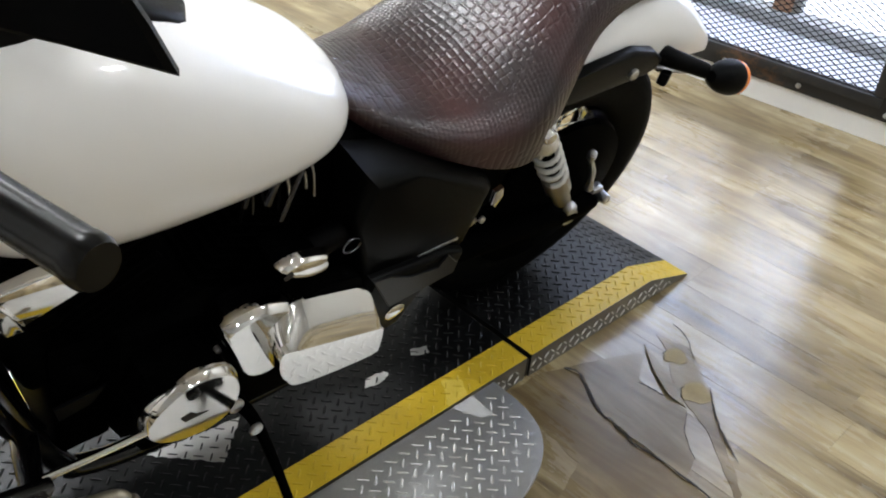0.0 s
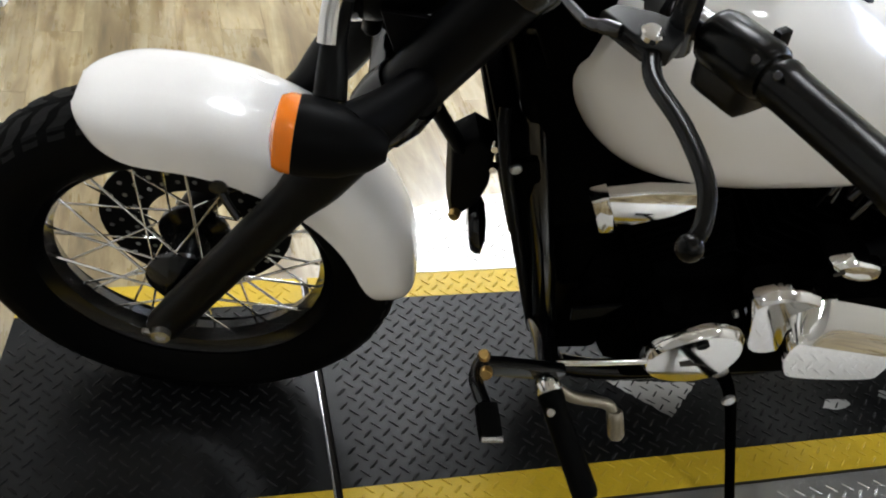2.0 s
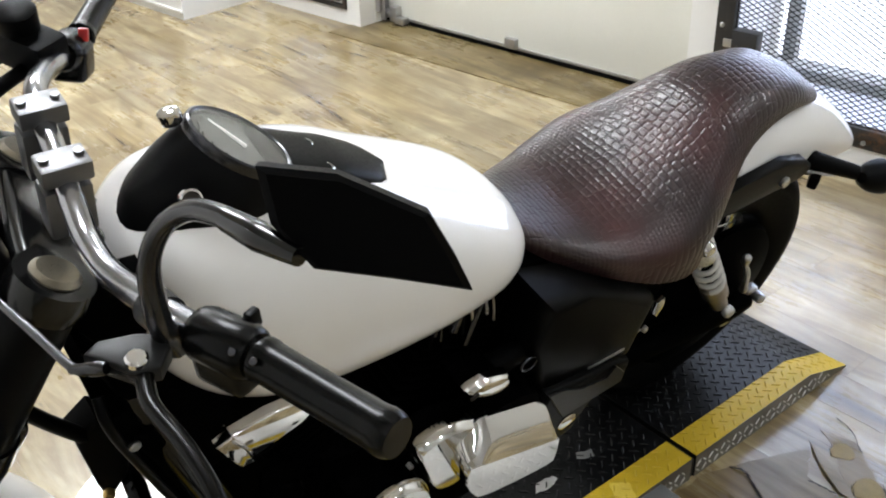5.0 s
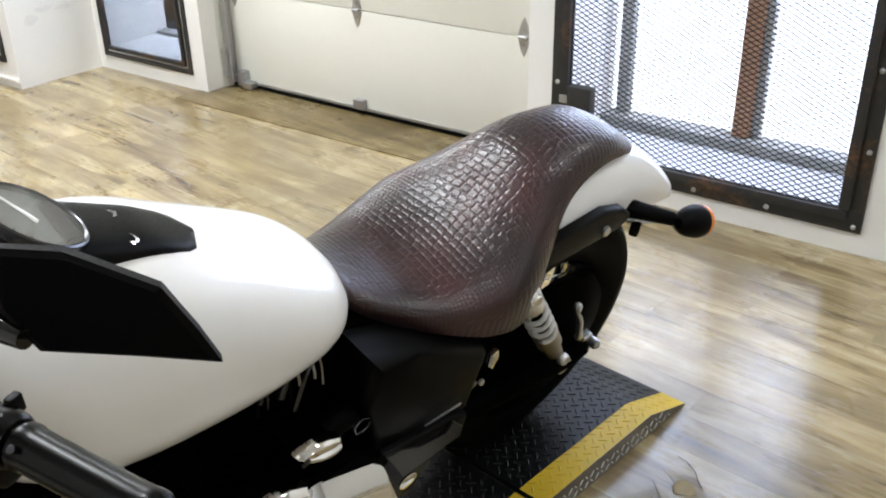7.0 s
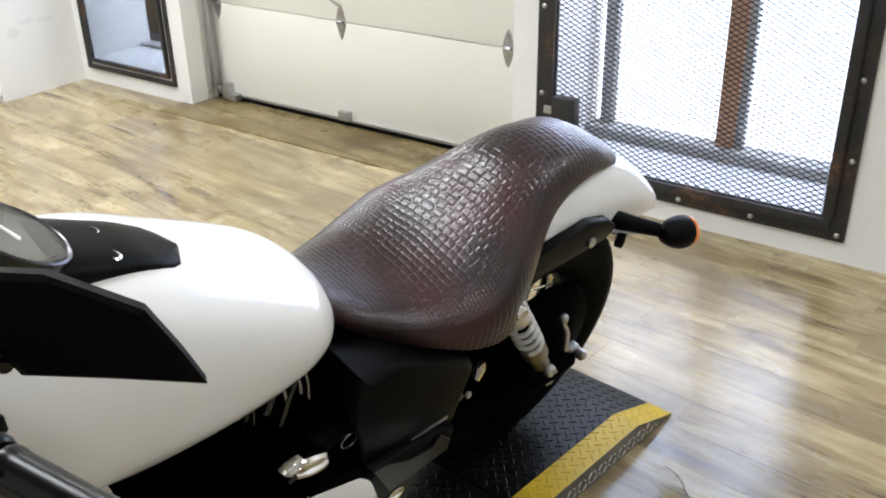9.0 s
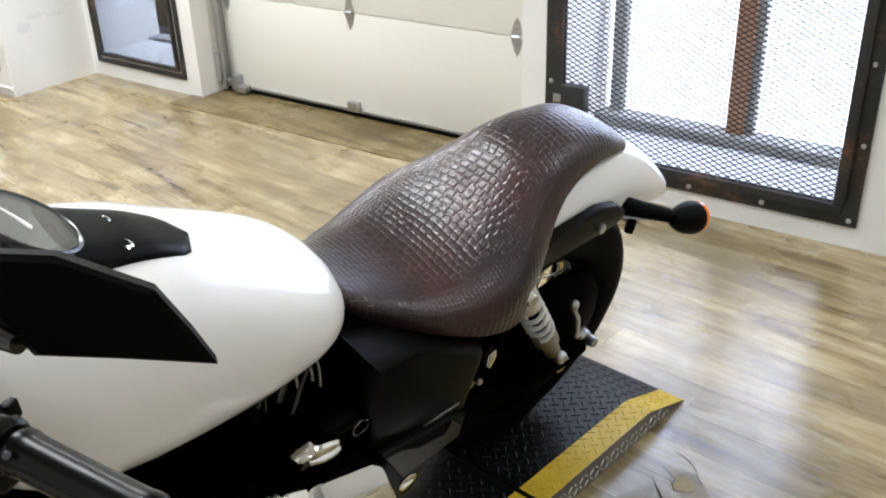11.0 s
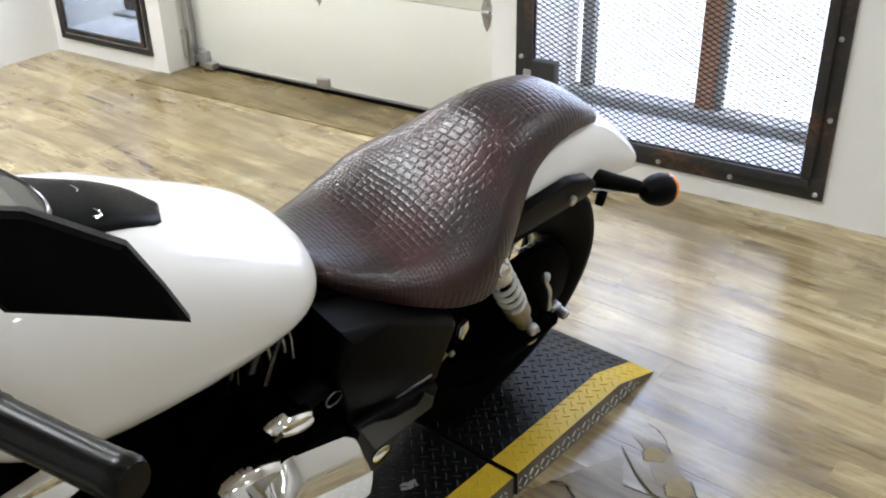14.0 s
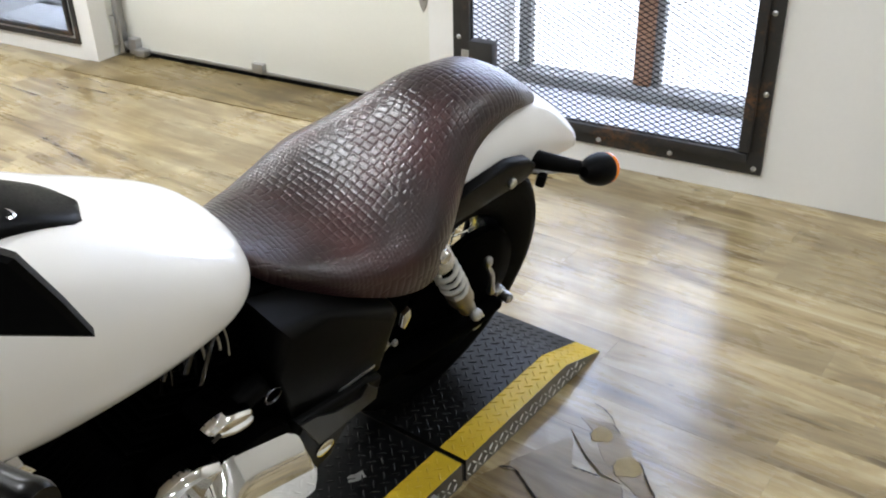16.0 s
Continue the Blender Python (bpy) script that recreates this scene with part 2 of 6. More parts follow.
# embossed crocodile leather; the scales themselves are modelled
m = shader("crocodile_leather", (0.055, 0.022, 0.022), 0.36, 0, 0.52, 0.28)
m.node_tree.nodes["Principled BSDF"].inputs["Coat Roughness"].default_value = 0.28
n = Net(m)
v = n.coords()
mottle, pores = n.noise(v, 7, 2, 0.5), n.noise(v, 420, 2)
skin = n.ramp(mottle, [(0.32, (0.013, 0.0057, 0.0063)), (0.52, (0.027, 0.0105, 0.0115)), (0.74, (0.052, 0.0150, 0.0155))])
n.color(n.mix(n.span(pores, 0.35, 0.6, 0.35, 0.0), skin, (0.015, 0.007, 0.008)))
n.rough(n.span(n.noise(v, 160, 2), 0.3, 0.7, 0.30, 0.42))
n.bump(pores, 0.25, 0.0004)
M["leather"] = m


# ---- shapes ----
def smooth_path(points, steps=6):
    """A Catmull-Rom curve through the points."""
    p = [Vector(q) for q in points]
    p = [2 * p[0] - p[1]] + p + [2 * p[-1] - p[-2]]
    out = []
    for i in range(1, len(p) - 2):
        for k in range(steps):
            t = k / steps
            a, b, c, d = p[i - 1], p[i], p[i + 1], p[i + 2]
            out.append(0.5 * (2 * b + (c - a) * t + (2 * a - 5 * b + 4 * c - d) * t * t + (3 * b - a - 3 * c + d) * t ** 3))
    return out + [p[-2]]


def loft(bm, rings, close=True, caps=True):
    """Skin a list of rings of equal length."""
    vs = [[bm.verts.new(q) for q in r] for r in rings]
    n = len(vs[0])
    for a, b in zip(vs, vs[1:]):
        for i in range(n if close else n - 1):
            bm.faces.new((a[i], a[(i + 1) % n], b[(i + 1) % n], b[i]))
    if caps and close:
        bm.faces.new(vs[0])
        bm.faces.new(vs[-1])
    return vs


def tube(bm, points, r, n=12, steps=6, caps=True):
    """A round bar along a curve; r is one radius, or one at each given point."""
    p = smooth_path(points, steps) if steps > 1 else [Vector(q) for q in points]
    if isinstance(r, (int, float)):
        rs = [r] * len(p)
    else:
        rs = [float(q) for q in np.interp(np.linspace(0, len(r) - 1, len(p)), range(len(r)), r)]
    side = None
    rings = []
    for i, q in enumerate(p):
        d = (p[min(i + 1, len(p) - 1)] - p[max(i - 1, 0)]).normalized()
        if side is None:
            side = d.orthogonal().normalized()
        side = (side - d * side.dot(d)).normalized()
        up = d.cross(side)
        rings.append([q + rs[i] * (math.cos(a) * side + math.sin(a) * up) for a in (2 * math.pi * k / n for k in range(n))])
    loft(bm, rings, True, caps)


def lathe(bm, profile, at, axis, n=28, caps=True):
    """Turn (radius, height) pairs round an axis that starts at a point."""
    axis = Vector(axis).normalized()
    s = axis.orthogonal().normalized()
    u = axis.cross(s)
    at = Vector(at)
    loft(bm, [[at + axis * h + max(r, 1e-4) * (math.cos(a) * s + math.sin(a) * u) for a in (2 * math.pi * k / n for k in range(n))] for r, h in profile], True, caps)


def box(bm, size, m=None, bevel=0.003, segments=2):
    """A box with softened edges, centred on the pose m."""
    got = bmesh.ops.create_cube(bm, size=1, matrix=(m or Matrix()) @ Matrix.Diagonal((*size, 1)))
    if bevel:
        edges = list({e for v in got["verts"] for e in v.link_edges})
        bmesh.ops.bevel(bm, geom=edges, offset=bevel, segments=segments, profile=0.6, affect="EDGES")


def slab(bm, lo, hi, bevel=0.0):
    """A box from corner to corner."""
    lo, hi = Vector(lo), Vector(hi)
    box(bm, hi - lo, Matrix.Translation((lo + hi) / 2), bevel)


def cut(bm, outline, depth, m, bevel=0.004, segments=3, smooth=0):
    """A flat outline (x, y) given depth along z by the pose m, with rounded rims."""
    if smooth:
        q = [Vector((x, y, 0)) for x, y in outline]
        q = smooth_path(q[-2:] + q + q[:2], smooth)[2 * smooth:(2 + len(q)) * smooth]
        outline = [(p.x, p.y) for p in q]
    a = [bm.verts.new(m @ Vector((x, y, 0))) for x, y in outline]
    b = [bm.verts.new(m @ Vector((x, y, depth))) for x, y in outline]
    top = bm.faces.new(b)
    bm.faces.new(a[::-1])
    n = len(a)
    for i in range(n):
        bm.faces.new((a[i], a[(i + 1) % n], b[(i + 1) % n], b[i]))
    if bevel:
        bmesh.ops.bevel(bm, geom=list(top.edges), offset=bevel, segments=segments, profile=0.5, affect="EDGES")


def dome(bm, outline, m, rings, smooth=4):
    """A smooth outline drawn out along z in rings of (scale, height), and closed flat."""
    q = [Vector((x, y, 0)) for x, y in outline]
    q = smooth_path(q[-2:] + q + q[:2], smooth)[2 * smooth:(2 + len(q)) * smooth]
    c = sum(q, Vector()) / len(q)
    loft(bm, [[m @ (c + (p - c) * s + Vector((0, 0, h))) for p in q] for s, h in rings])


def ridged(bm, outline, m, base, height, ridge, inset, smooth=4):
    """A cover whose upper side slopes back from a ridge: outline (x, z), drawn out by height and held below the ridge."""
    q = [Vector((x, y, 0)) for x, y in outline]
    q = smooth_path(q[-2:] + q + q[:2], smooth)[2 * smooth:(2 + len(q)) * smooth]
    c = sum(q, Vector()) / len(q)
    top = [Vector((c.x + (p.x - c.x) * inset, min(c.y + (p.y - c.y) * inset, ridge(p.x)), 0)) for p in q]
    low = sum(top, Vector()) / len(top)
    rings = [(q, 0), (q, base), ([p.lerp(t, 0.06) for p, t in zip(q, top)], base + 0.004), ([p.lerp(t, 0.28) for p, t in zip(q, top)], base + 0.42 * (height - base)), ([p.lerp(t, 0.6) for p, t in zip(q, top)], base + 0.76 * (height - base)), ([p.lerp(t, 0.94) for p, t in zip(q, top)], height - 0.002), (top, height), ([low + (t - low) * 0.4 for t in top], height + 0.0005)]
    loft(bm, [[m @ (p + Vector((0, 0, h))) for p in r] for r, h in rings])


def part(name, bm, material, parent=None, label="", angle=38, turn=None):
    """Link a bmesh as one mesh object under a thing or a part."""
    if turn:
        bmesh.ops.transform(bm, matrix=turn, verts=bm.verts)
    bmesh.ops.recalc_face_normals(bm, faces=bm.faces)
    me = bpy.data.meshes.new(name)
    bm.to_mesh(me)
    bm.free()
    for k in material if isinstance(material, (list, tuple)) else (material,):
        me.materials.append(M[k])
    me.shade_smooth()
    me.set_sharp_from_angle(angle=radians(angle))
    ob = new(name, me)
    ob.parent = parent
    return tagged(ob, label)


def made(fn, *a, **k):
    bm = bmesh.new()
    fn(bm, *a, **k)
    return bm


def thing(name, label, category, m=None, group="", kind=""):
    e = new(name)
    e.empty_display_size = 0.1
    if m:
        e.matrix_world = m
    return tagged(e, label, category, group, kind)


def from_lists(name, verts, faces, material, parent=None, index=None, smooth=False):
    me = bpy.data.meshes.new(name)
    me.from_pydata(verts, [], faces)
    for k in material:
        me.materials.append(M[k])
    if index:
        me.polygons.foreach_set("material_index", index)
    if smooth:
        me.shade_smooth()
    ob = new(name, me)
    ob.parent = parent
    return ob


# ---- the room ----
ROOM = pose(3.16, 0, 0, 0, 0, 7.5)


def room_slabs(name, slabs, material, label="", category="", bevel=0.0):
    bm = bmesh.new()
    for lo, hi in slabs:
        slab(bm, lo, hi, bevel)
    ob = part(name, bm, material)
    ob.matrix_world = ROOM
    return tagged(ob, label, category, kind="structure")


TOP = 2.9
room_slabs("wall_east", [
    ((0, -4.6, 0), (0.38, -0.20, TOP)),
    ((0, -0.20, 0), (0.38, 0.825, 0.15)), ((0, -0.20, 1.95), (0.38, 0.825, TOP)),
    ((0, 0.825, 0), (0.38, 1.0, TOP)),
    ((0, 1.0, 2.25), (0.38, 2.855, TOP)),
    ((0, 2.855, 0), (0.38, 3.03, TOP)),
    ((0, 3.03, 0), (0.38, 3.60, 0.13)), ((0, 3.03, 1.95), (0.38, 3.60, TOP)),
    ((0, 3.60, 0), (0.38, 3.71, TOP)),
], "wall", "white painted masonry wall with window and door openings", "wall")
room_slabs("wall_pier", [((-0.49, 3.71, 0), (0.38, 3.86, TOP)), ((-0.49, 3.86, 0), (-0.11, 4.66, 0.20)), ((-0.49, 3.86, 1.95), (-0.11, 4.66, TOP)), ((-0.49, 4.66, 0), (0.38, 4.9, TOP))], "wall", "white painted pier with scuffs beside the small window", "wall")
room_slabs("wall_north", [((-6.2, 6.0, 0), (0.38, 6.2, TOP))], "wall", "plain white far wall", "wall")
room_slabs("wall_north_return", [((-0.3, 4.9, 0), (0.38, 6.0, TOP))], "wall", "plain white wall beyond the pier", "wall")
room_slabs("wall_west", [((-6.4, -4.6, 0), (-6.2, 6.2, TOP))], "far_wall", "plain unseen wall, grey to send back less light", "wall")
room_slabs("wall_south", [((-6.4, -4.8, 0), (0.38, -4.6, TOP))], "far_wall", "plain unseen wall, grey to send back less light", "wall")
room_slabs("ceiling", [((-6.4, -4.8, TOP), (0.38, 6.2, TOP + 0.15))], "ceiling", "plain white ceiling", "ceiling")
sub = room_slabs("floor", [((-6.4, -4.8, -0.12), (0.9, 6.2, -0.004))], "gap", "wood-look vinyl plank floor, worn and satin", "floor")

# planks that lie side by side, a little askew to the window wall
PW, PL = 0.125, 0.96
FLOOR = pose(3.16, 0, 0, 0, 0, 1.5)
TO_ROOM = ROOM.inverted() @ FLOOR
plank_mesh = []
for k in range(3):
    bm = bmesh.new()
    slab(bm, (0.0002, 0.0002, -0.004), (PW - 0.0002, PL - 0.0002, 0.0))
    me = bpy.data.meshes.new("plank")
    bm.to_mesh(me)
    bm.free()
    me.materials.append(M["vinyl"])
    plank_mesh.append(me)


def trimmed(corners, axis, limit, sign):
    """The outline cut off at a wall."""
    out = []
    for p, q in zip(corners, corners[1:] + corners[:1]):
        a, b = (p[axis] - limit) * sign, (q[axis] - limit) * sign
        if a <= 0:
            out.append(p)
        if a * b < 0:
            out.append(p.lerp(q, a / (a - b)))
    return out


rng = random.Random(5)
plank_count, far_v, far_f = 0, [], []
for i in range(76):
    x = -7.6 + PW * i
    y = -6.2 - rng.random() * PL
    while y < 7.4:
        corners = [(TO_ROOM @ Vector((x + u, y + v, -0.0006))) for u, v in ((0.0002, 0.0002), (PW - 0.0002, 0.0002), (PW - 0.0002, PL - 0.0002), (0.0002, PL - 0.0002))]
        mid = sum(corners, Vector()) / 4
        near = -3.2 < mid.x < -0.14 and -1.6 < mid.y < 3.1 or -4.5 < mid.x <= -3.2 and 0.6 < mid.y < 3.1
        if near and max(c.x for c in corners) < 0 and plank_count < 298:
            p = new("plank", plank_mesh[plank_count % 3])
            p.parent = sub
            p.matrix_parent_inverse = ROOM.inverted()
            p.matrix_basis = FLOOR @ Matrix.Translation((x, y, 0))
            plank_count += 1
        else:
            for axis, limit, sign in ((0, -6.2, -1), (0, 0.2, 1), (1, -4.6, -1), (1, 6.0, 1)):
                corners = trimmed(corners, axis, limit, sign)
            if len(corners) > 2:
                k, m = len(far_v), len(corners)
                far_v += [c[:] for c in corners] + [(c.x, c.y, -0.004) for c in corners]
                far_f.append(tuple(range(k, k + m)))
                far_f += [(k + j, k + m + j, k + m + (j + 1) % m, k + (j + 1) % m) for j in range(m)]
        y += PL
ob = from_lists("far_plank", far_v, far_f, ["vinyl"], sub)
ob.matrix_parent_inverse = ROOM.inverted()
ob.matrix_basis = ROOM
tagged(ob, "", kind="stuff")
bm = bmesh.new()
slab(bm, (-0.15, 0.93, -0.003), (0.2, 2.93, 0.004), 0.001)
ob = part("threshold", bm, "threshold")
ob.matrix_world = ROOM
tagged(ob, "worn brown threshold strip before the garage door", "threshold", kind="structure")


# ---- openings ----
def grille_window(name, y0, y1, z0, z1, band, label, bolts, at=0.0, fine=False):
    """A steel frame bolted on the wall, with expanded metal and a deep recess behind it."""
    w = thing(name, label, "window", ROOM @ Matrix.Translation((at, 0, 0)), kind="structure")
    f = bmesh.new()

    def ring(a0, a1, b0, b1, wide, x0, x1):
        slab(f, (x0, a0, b0), (x1, a1, b0 + wide), 0.002)
        slab(f, (x0, a0, b1 - wide), (x1, a1, b1), 0.002)
        slab(f, (x0, a0, b0 + wide), (x1, a0 + wide, b1 - wide), 0.002)
        slab(f, (x0, a1 - wide, b0 + wide), (x1, a1, b1 - wide), 0.002)

    if fine:
        ring(y0, y1, z0, z1, band * 0.42, -0.012, 0.0)
        ring(y0 + band * 0.7, y1 - band * 0.7, z0 + band * 0.7, z1 - band * 0.7, band * 0.36, -0.02, -0.002)
    else:
        ring(y0, y1, z0, z1, band, -0.012, 0.0)
        # the hinged leaf's own angle iron, a little proud
        slab(f, (-0.03, y0 + band * 0.62, z0 + band * 0.55), (-0.012, y1 - band * 0.5, z0 + band * 0.95), 0.002)
        slab(f, (-0.03, y0 + band * 0.55, z0 + band), (-0.012, y0 + band * 0.98, z1 - band), 0.002)
        slab(f, (-0.03, y1 - band * 0.95, z0 + band), (-0.012, y1 - band * 0.55, z1 - band), 0.002)
    part("window_frame", f, "frame", w, "black steel frame with worn brown edges")
    # strands of the expanded metal
    a0, a1, b0, b1 = y0 + band * 0.9, y1 - band * 0.9, z0 + band * 0.9, z1 - band * 0.9
    dy, dz = (0.020, 0.0105) if fine else (0.036, 0.0185)
    slope = dz / dy
    wid = 0.0010 if fine else 0.0015
    verts, faces = [], []
    for sgn in (1, -1):
        k = b0 - (a1 - a0) * slope if sgn > 0 else b0
        end = b1 if sgn > 0 else b1 + (a1 - a0) * slope
        while k < end:
            ya, yb = a0, a1
            za, zb = (k, k + (a1 - a0) * slope) if sgn > 0 else (k, k - (a1 - a0) * slope)
            # clip to the opening
            def at_z(z):
                return a0 + (z - za) / (zb - za) * (a1 - a0)
            lo, hi = min(za, zb), max(za, zb)
            if hi > b0 and lo < b1:
                if za < b0: ya, za2 = at_z(b0), b0
                elif za > b1: ya, za2 = at_z(b1), b1
                else: za2 = za
                if zb < b0: yb, zb2 = at_z(b0), b0
                elif zb > b1: yb, zb2 = at_z(b1), b1
                else: zb2 = zb
                if yb - ya > 0.01:
                    s = len(verts)
                    x0 = -0.012 if sgn > 0 else -0.0105
                    for (yy, zz) in ((ya, za2), (yb, zb2)):
                        verts += [(x0 + 0.002, yy, zz - wid), (x0 + 0.002, yy, zz + wid), (x0 - 0.001, yy, zz + wid), (x0 - 0.001, yy, zz - wid)]
                    faces += [(s, s + 1, s + 5, s + 4), (s + 1, s + 2, s + 6, s + 5), (s + 2, s + 3, s + 7, s + 6), (s + 3, s, s + 4, s + 7)]
            k += dz
    from_lists("expanded_metal", verts, faces, ["mesh"], w)
    for yy, zz in bolts:
        part("bolt", made(lathe, [(0.009, 0), (0.009, 0.004), (0.006, 0.007), (0, 0.008)], (-0.012, yy, zz), (-1, 0, 0), 10), "zinc", w)
    return w


big = grille_window("window_1", -0.27, 0.89, 0.078, 2.03, 0.08, "large black steel grille window with expanded metal mesh",
                    [(-0.245, 0.10), (-0.25, 0.36), (-0.24, 0.62), (-0.24, 0.95), (0.04, 0.10), (0.30, 0.10), (0.60, 0.10), (0.865, 0.40), (0.865, 0.72)])
bm = bmesh.new()
slab(bm, (0.31, 0.235, 0.2), (0.37, 0.30, 1.95), 0.004)
part("mullion", bm, "mullion", big, "brown wooden mullion")
bm = bmesh.new()
slab(bm, (0.33, 0.205, 0.2), (0.372, 0.235, 1.95), 0.002)
slab(bm, (0.33, 0.735, 0.2), (0.372, 0.785, 1.95), 0.002)
part("side_post", bm, "sill", big, "weathered grey side post")
bm = bmesh.new()
slab(bm, (0.27, -0.20, 0.15), (0.376, 0.825, 0.2), 0.006)
part("bottom_rail", bm, "sill", big, "weathered grey bottom rail")
bm = bmesh.new()
slab(bm, (0.003, -0.198, 0.1505), (0.27, 0.823, 0.156))
part("window_sill", bm, "ledge", big, "pale painted ledge")
bm = bmesh.new()
slab(bm, (-0.06, 0.705, 0.30), (-0.013, 0.80, 0.405), 0.004)
part("lock_box", bm, "frame", big, "black steel lock box")
bm = bmesh.new()
slab(bm, (-0.035, 0.80, 0.33), (-0.013, 0.845, 0.36), 0.003)
part("latch", bm, "zinc", big, "zinc latch")
small = grille_window("window_2", 2.95, 3.65, 0.078, 2.0, 0.055, "small black steel grille window with expanded metal mesh", [], 0.0, True)
bm = bmesh.new()
slab(bm, (0.30, 3.03, 0.13), (0.376, 3.60, 0.15), 0.006)
slab(bm, (0.33, 3.16, 0.15), (0.37, 3.20, 1.95), 0.004)
part("bottom_rail", bm, "sill", small, "weathered grey rail and post")

third = grille_window("window_3", 3.79, 4.73, 0.13, 2.03, 0.07, "black steel grille window in the pier beside the corner", [(3.82, 0.5), (3.82, 0.9)], -0.49, True)
bm = bmesh.new()
slab(bm, (0.30, 3.86, 0.20), (0.376, 4.66, 0.26), 0.006)
slab(bm, (0.31, 4.22, 0.26), (0.37, 4.28, 1.95), 0.004)
part("bottom_rail", bm, "sill", third, "weathered grey rail and post")
bm = bmesh.new()
slab(bm, (-0.502, 3.716, 0.035), (-0.4905, 4.89, 0.05), 0.002)
ob = part("trim", bm, "wall")
ob.matrix_world = ROOM
tagged(ob, "thin white skirting edge on the pier", "trim", kind="structure")

for nm, y0, y1, xb in (("backdrop_1", -0.7, 1.0, 0.62), ("backdrop_2", 2.86, 3.70, 0.62), ("backdrop_3", 3.87, 4.65, 0.10)):
    bm = bmesh.new()
    slab(bm, (xb, y0, 0.0), (xb + 0.02, y1, 2.4))
    ob = part(nm, bm, "daylight" if nm == "backdrop_1" else "daylight_yard")
    ob.matrix_world = ROOM
    tagged(ob, "bright overcast daylight outside the window", "backdrop", kind="structure")

for k, (x, z, w, h) in enumerate(((-0.36, 0.33, 0.05, 0.035), (-0.28, 0.37, 0.07, 0.02), (-0.17, 0.36, 0.06, 0.018))):
    r = random.Random(k)
    bm = bmesh.new()
    cut(bm, [(x + w * math.cos(q) * r.uniform(0.5, 1), z + h * math.sin(q) * r.uniform(0.5, 1)) for q in (2 * math.pi * j / 14 for j in range(14))], 0.0006, Matrix(((1, 0, 0, 0), (0, 0, -1, 3.7098), (0, 1, 0, 0), (0, 0, 0, 1))), 0)
    ob = part("wall_scuff", bm, "smudge")
    ob.matrix_world = ROOM
    tagged(ob, "faint grey smudge on the white pier", "smudge", kind="structure")

# sectional garage door in its opening
gd = thing("door_1", "cream sectional garage door, closed, with zinc hinges", "garage door", ROOM, kind="structure")
zs = [0.025, 0.485, 0.945, 1.405, 1.865, 2.33]
for a, b in zip(zs, zs[1:]):
    bm = bmesh.new()
    slab(bm, (0.18, 0.95, a + 0.0015), (0.22, 2.95, b - 0.0015), 0.004)
    part("door_panel", bm, "door", gd)
bm = bmesh.new()
slab(bm, (0.168, 0.95, 0.004), (0.215, 2.95, 0.022), 0.005)
part("bottom_seal", bm, "rubber", gd, "black rubber bottom seal")
bm = bmesh.new()
slab(bm, (0.172, 0.95, 0.022), (0.18, 2.95, 0.034), 0.002)
part("bottom_strip", bm, "zinc", gd, "grey metal bottom strip")


def hinge(y, z):
    bm = bmesh.new()
    for s in (-1, 1):
        cut(bm, [(-0.028, 0), (0.028, 0), (0.014, 0.05), (0, 0.075), (-0.014, 0.05)], 0.003,
            Matrix.Translation((0.18, y, z + s * 0.004)) @ Matrix(((0, 0, -1, 0), (1, 0, 0, 0), (0, s, 0, 0), (0, 0, 0, 1))), 0.0008, 1)
    lathe(bm, [(0.008, -0.018), (0.008, 0.018)], (0.170, y, z), (0, 1, 0), 10)
    for s in (-1, 1):
        lathe(bm, [(0.006, 0), (0.005, 0.005)], (0.177, y, z + s * 0.03), (-1, 0, 0), 8)
    return part("hinge", bm, "zinc", gd, "zinc door hinge")


for y in (2.0, 1.13, 2.79):
    for z in (zs[1], zs[2]):
        hinge(y, z)
bm = bmesh.new()
slab(bm, (0.15, 1.97, 0.03), (0.18, 2.03, 0.075), 0.003)
part("foot_bracket", bm, "zinc", gd, "zinc centre foot bracket")
bm = bmesh.new()
slab(bm, (0.14, 2.74, 0.012), (0.18, 2.79, 0.09), 0.003)
slab(bm, (0.125, 2.68, 0.012), (0.17, 2.74, 0.045), 0.003)
lathe(bm, [(0.02, 0), (0.02, 0.03)], (0.15, 2.79, 0.05), (0, 1, 0), 14)
part("corner_bracket", bm, "zinc", gd, "zinc roller bracket")
bm = bmesh.new()
slab(bm, (0.12, 2.825, 0.02), (0.175, 2.832, 2.25), 0.001)
slab(bm, (0.12, 2.80, 0.02), (0.126, 2.825, 2.25), 0.001)
slab(bm, (0.105, 2.82, 0.06), (0.12, 2.853, 0.2), 0.002)
part("door_track", bm, "zinc", gd, "zinc roller track")
bm = bmesh.new()
tube(bm, [(0.165, 2.02, 0.72), (0.13, 2.03, 0.66), (0.135, 2.025, 0.60), (0.165, 2.0, 0.56)], 0.006, 8)
part("pull_handle", bm, "zinc", gd, "zinc lock handle")
bm = bmesh.new()
slab(bm, (0.1, 2.852, 0.0), (0.18, 2.862, 2.25))
part("jamb_strip", bm, "door", gd, "cream jamb strip")

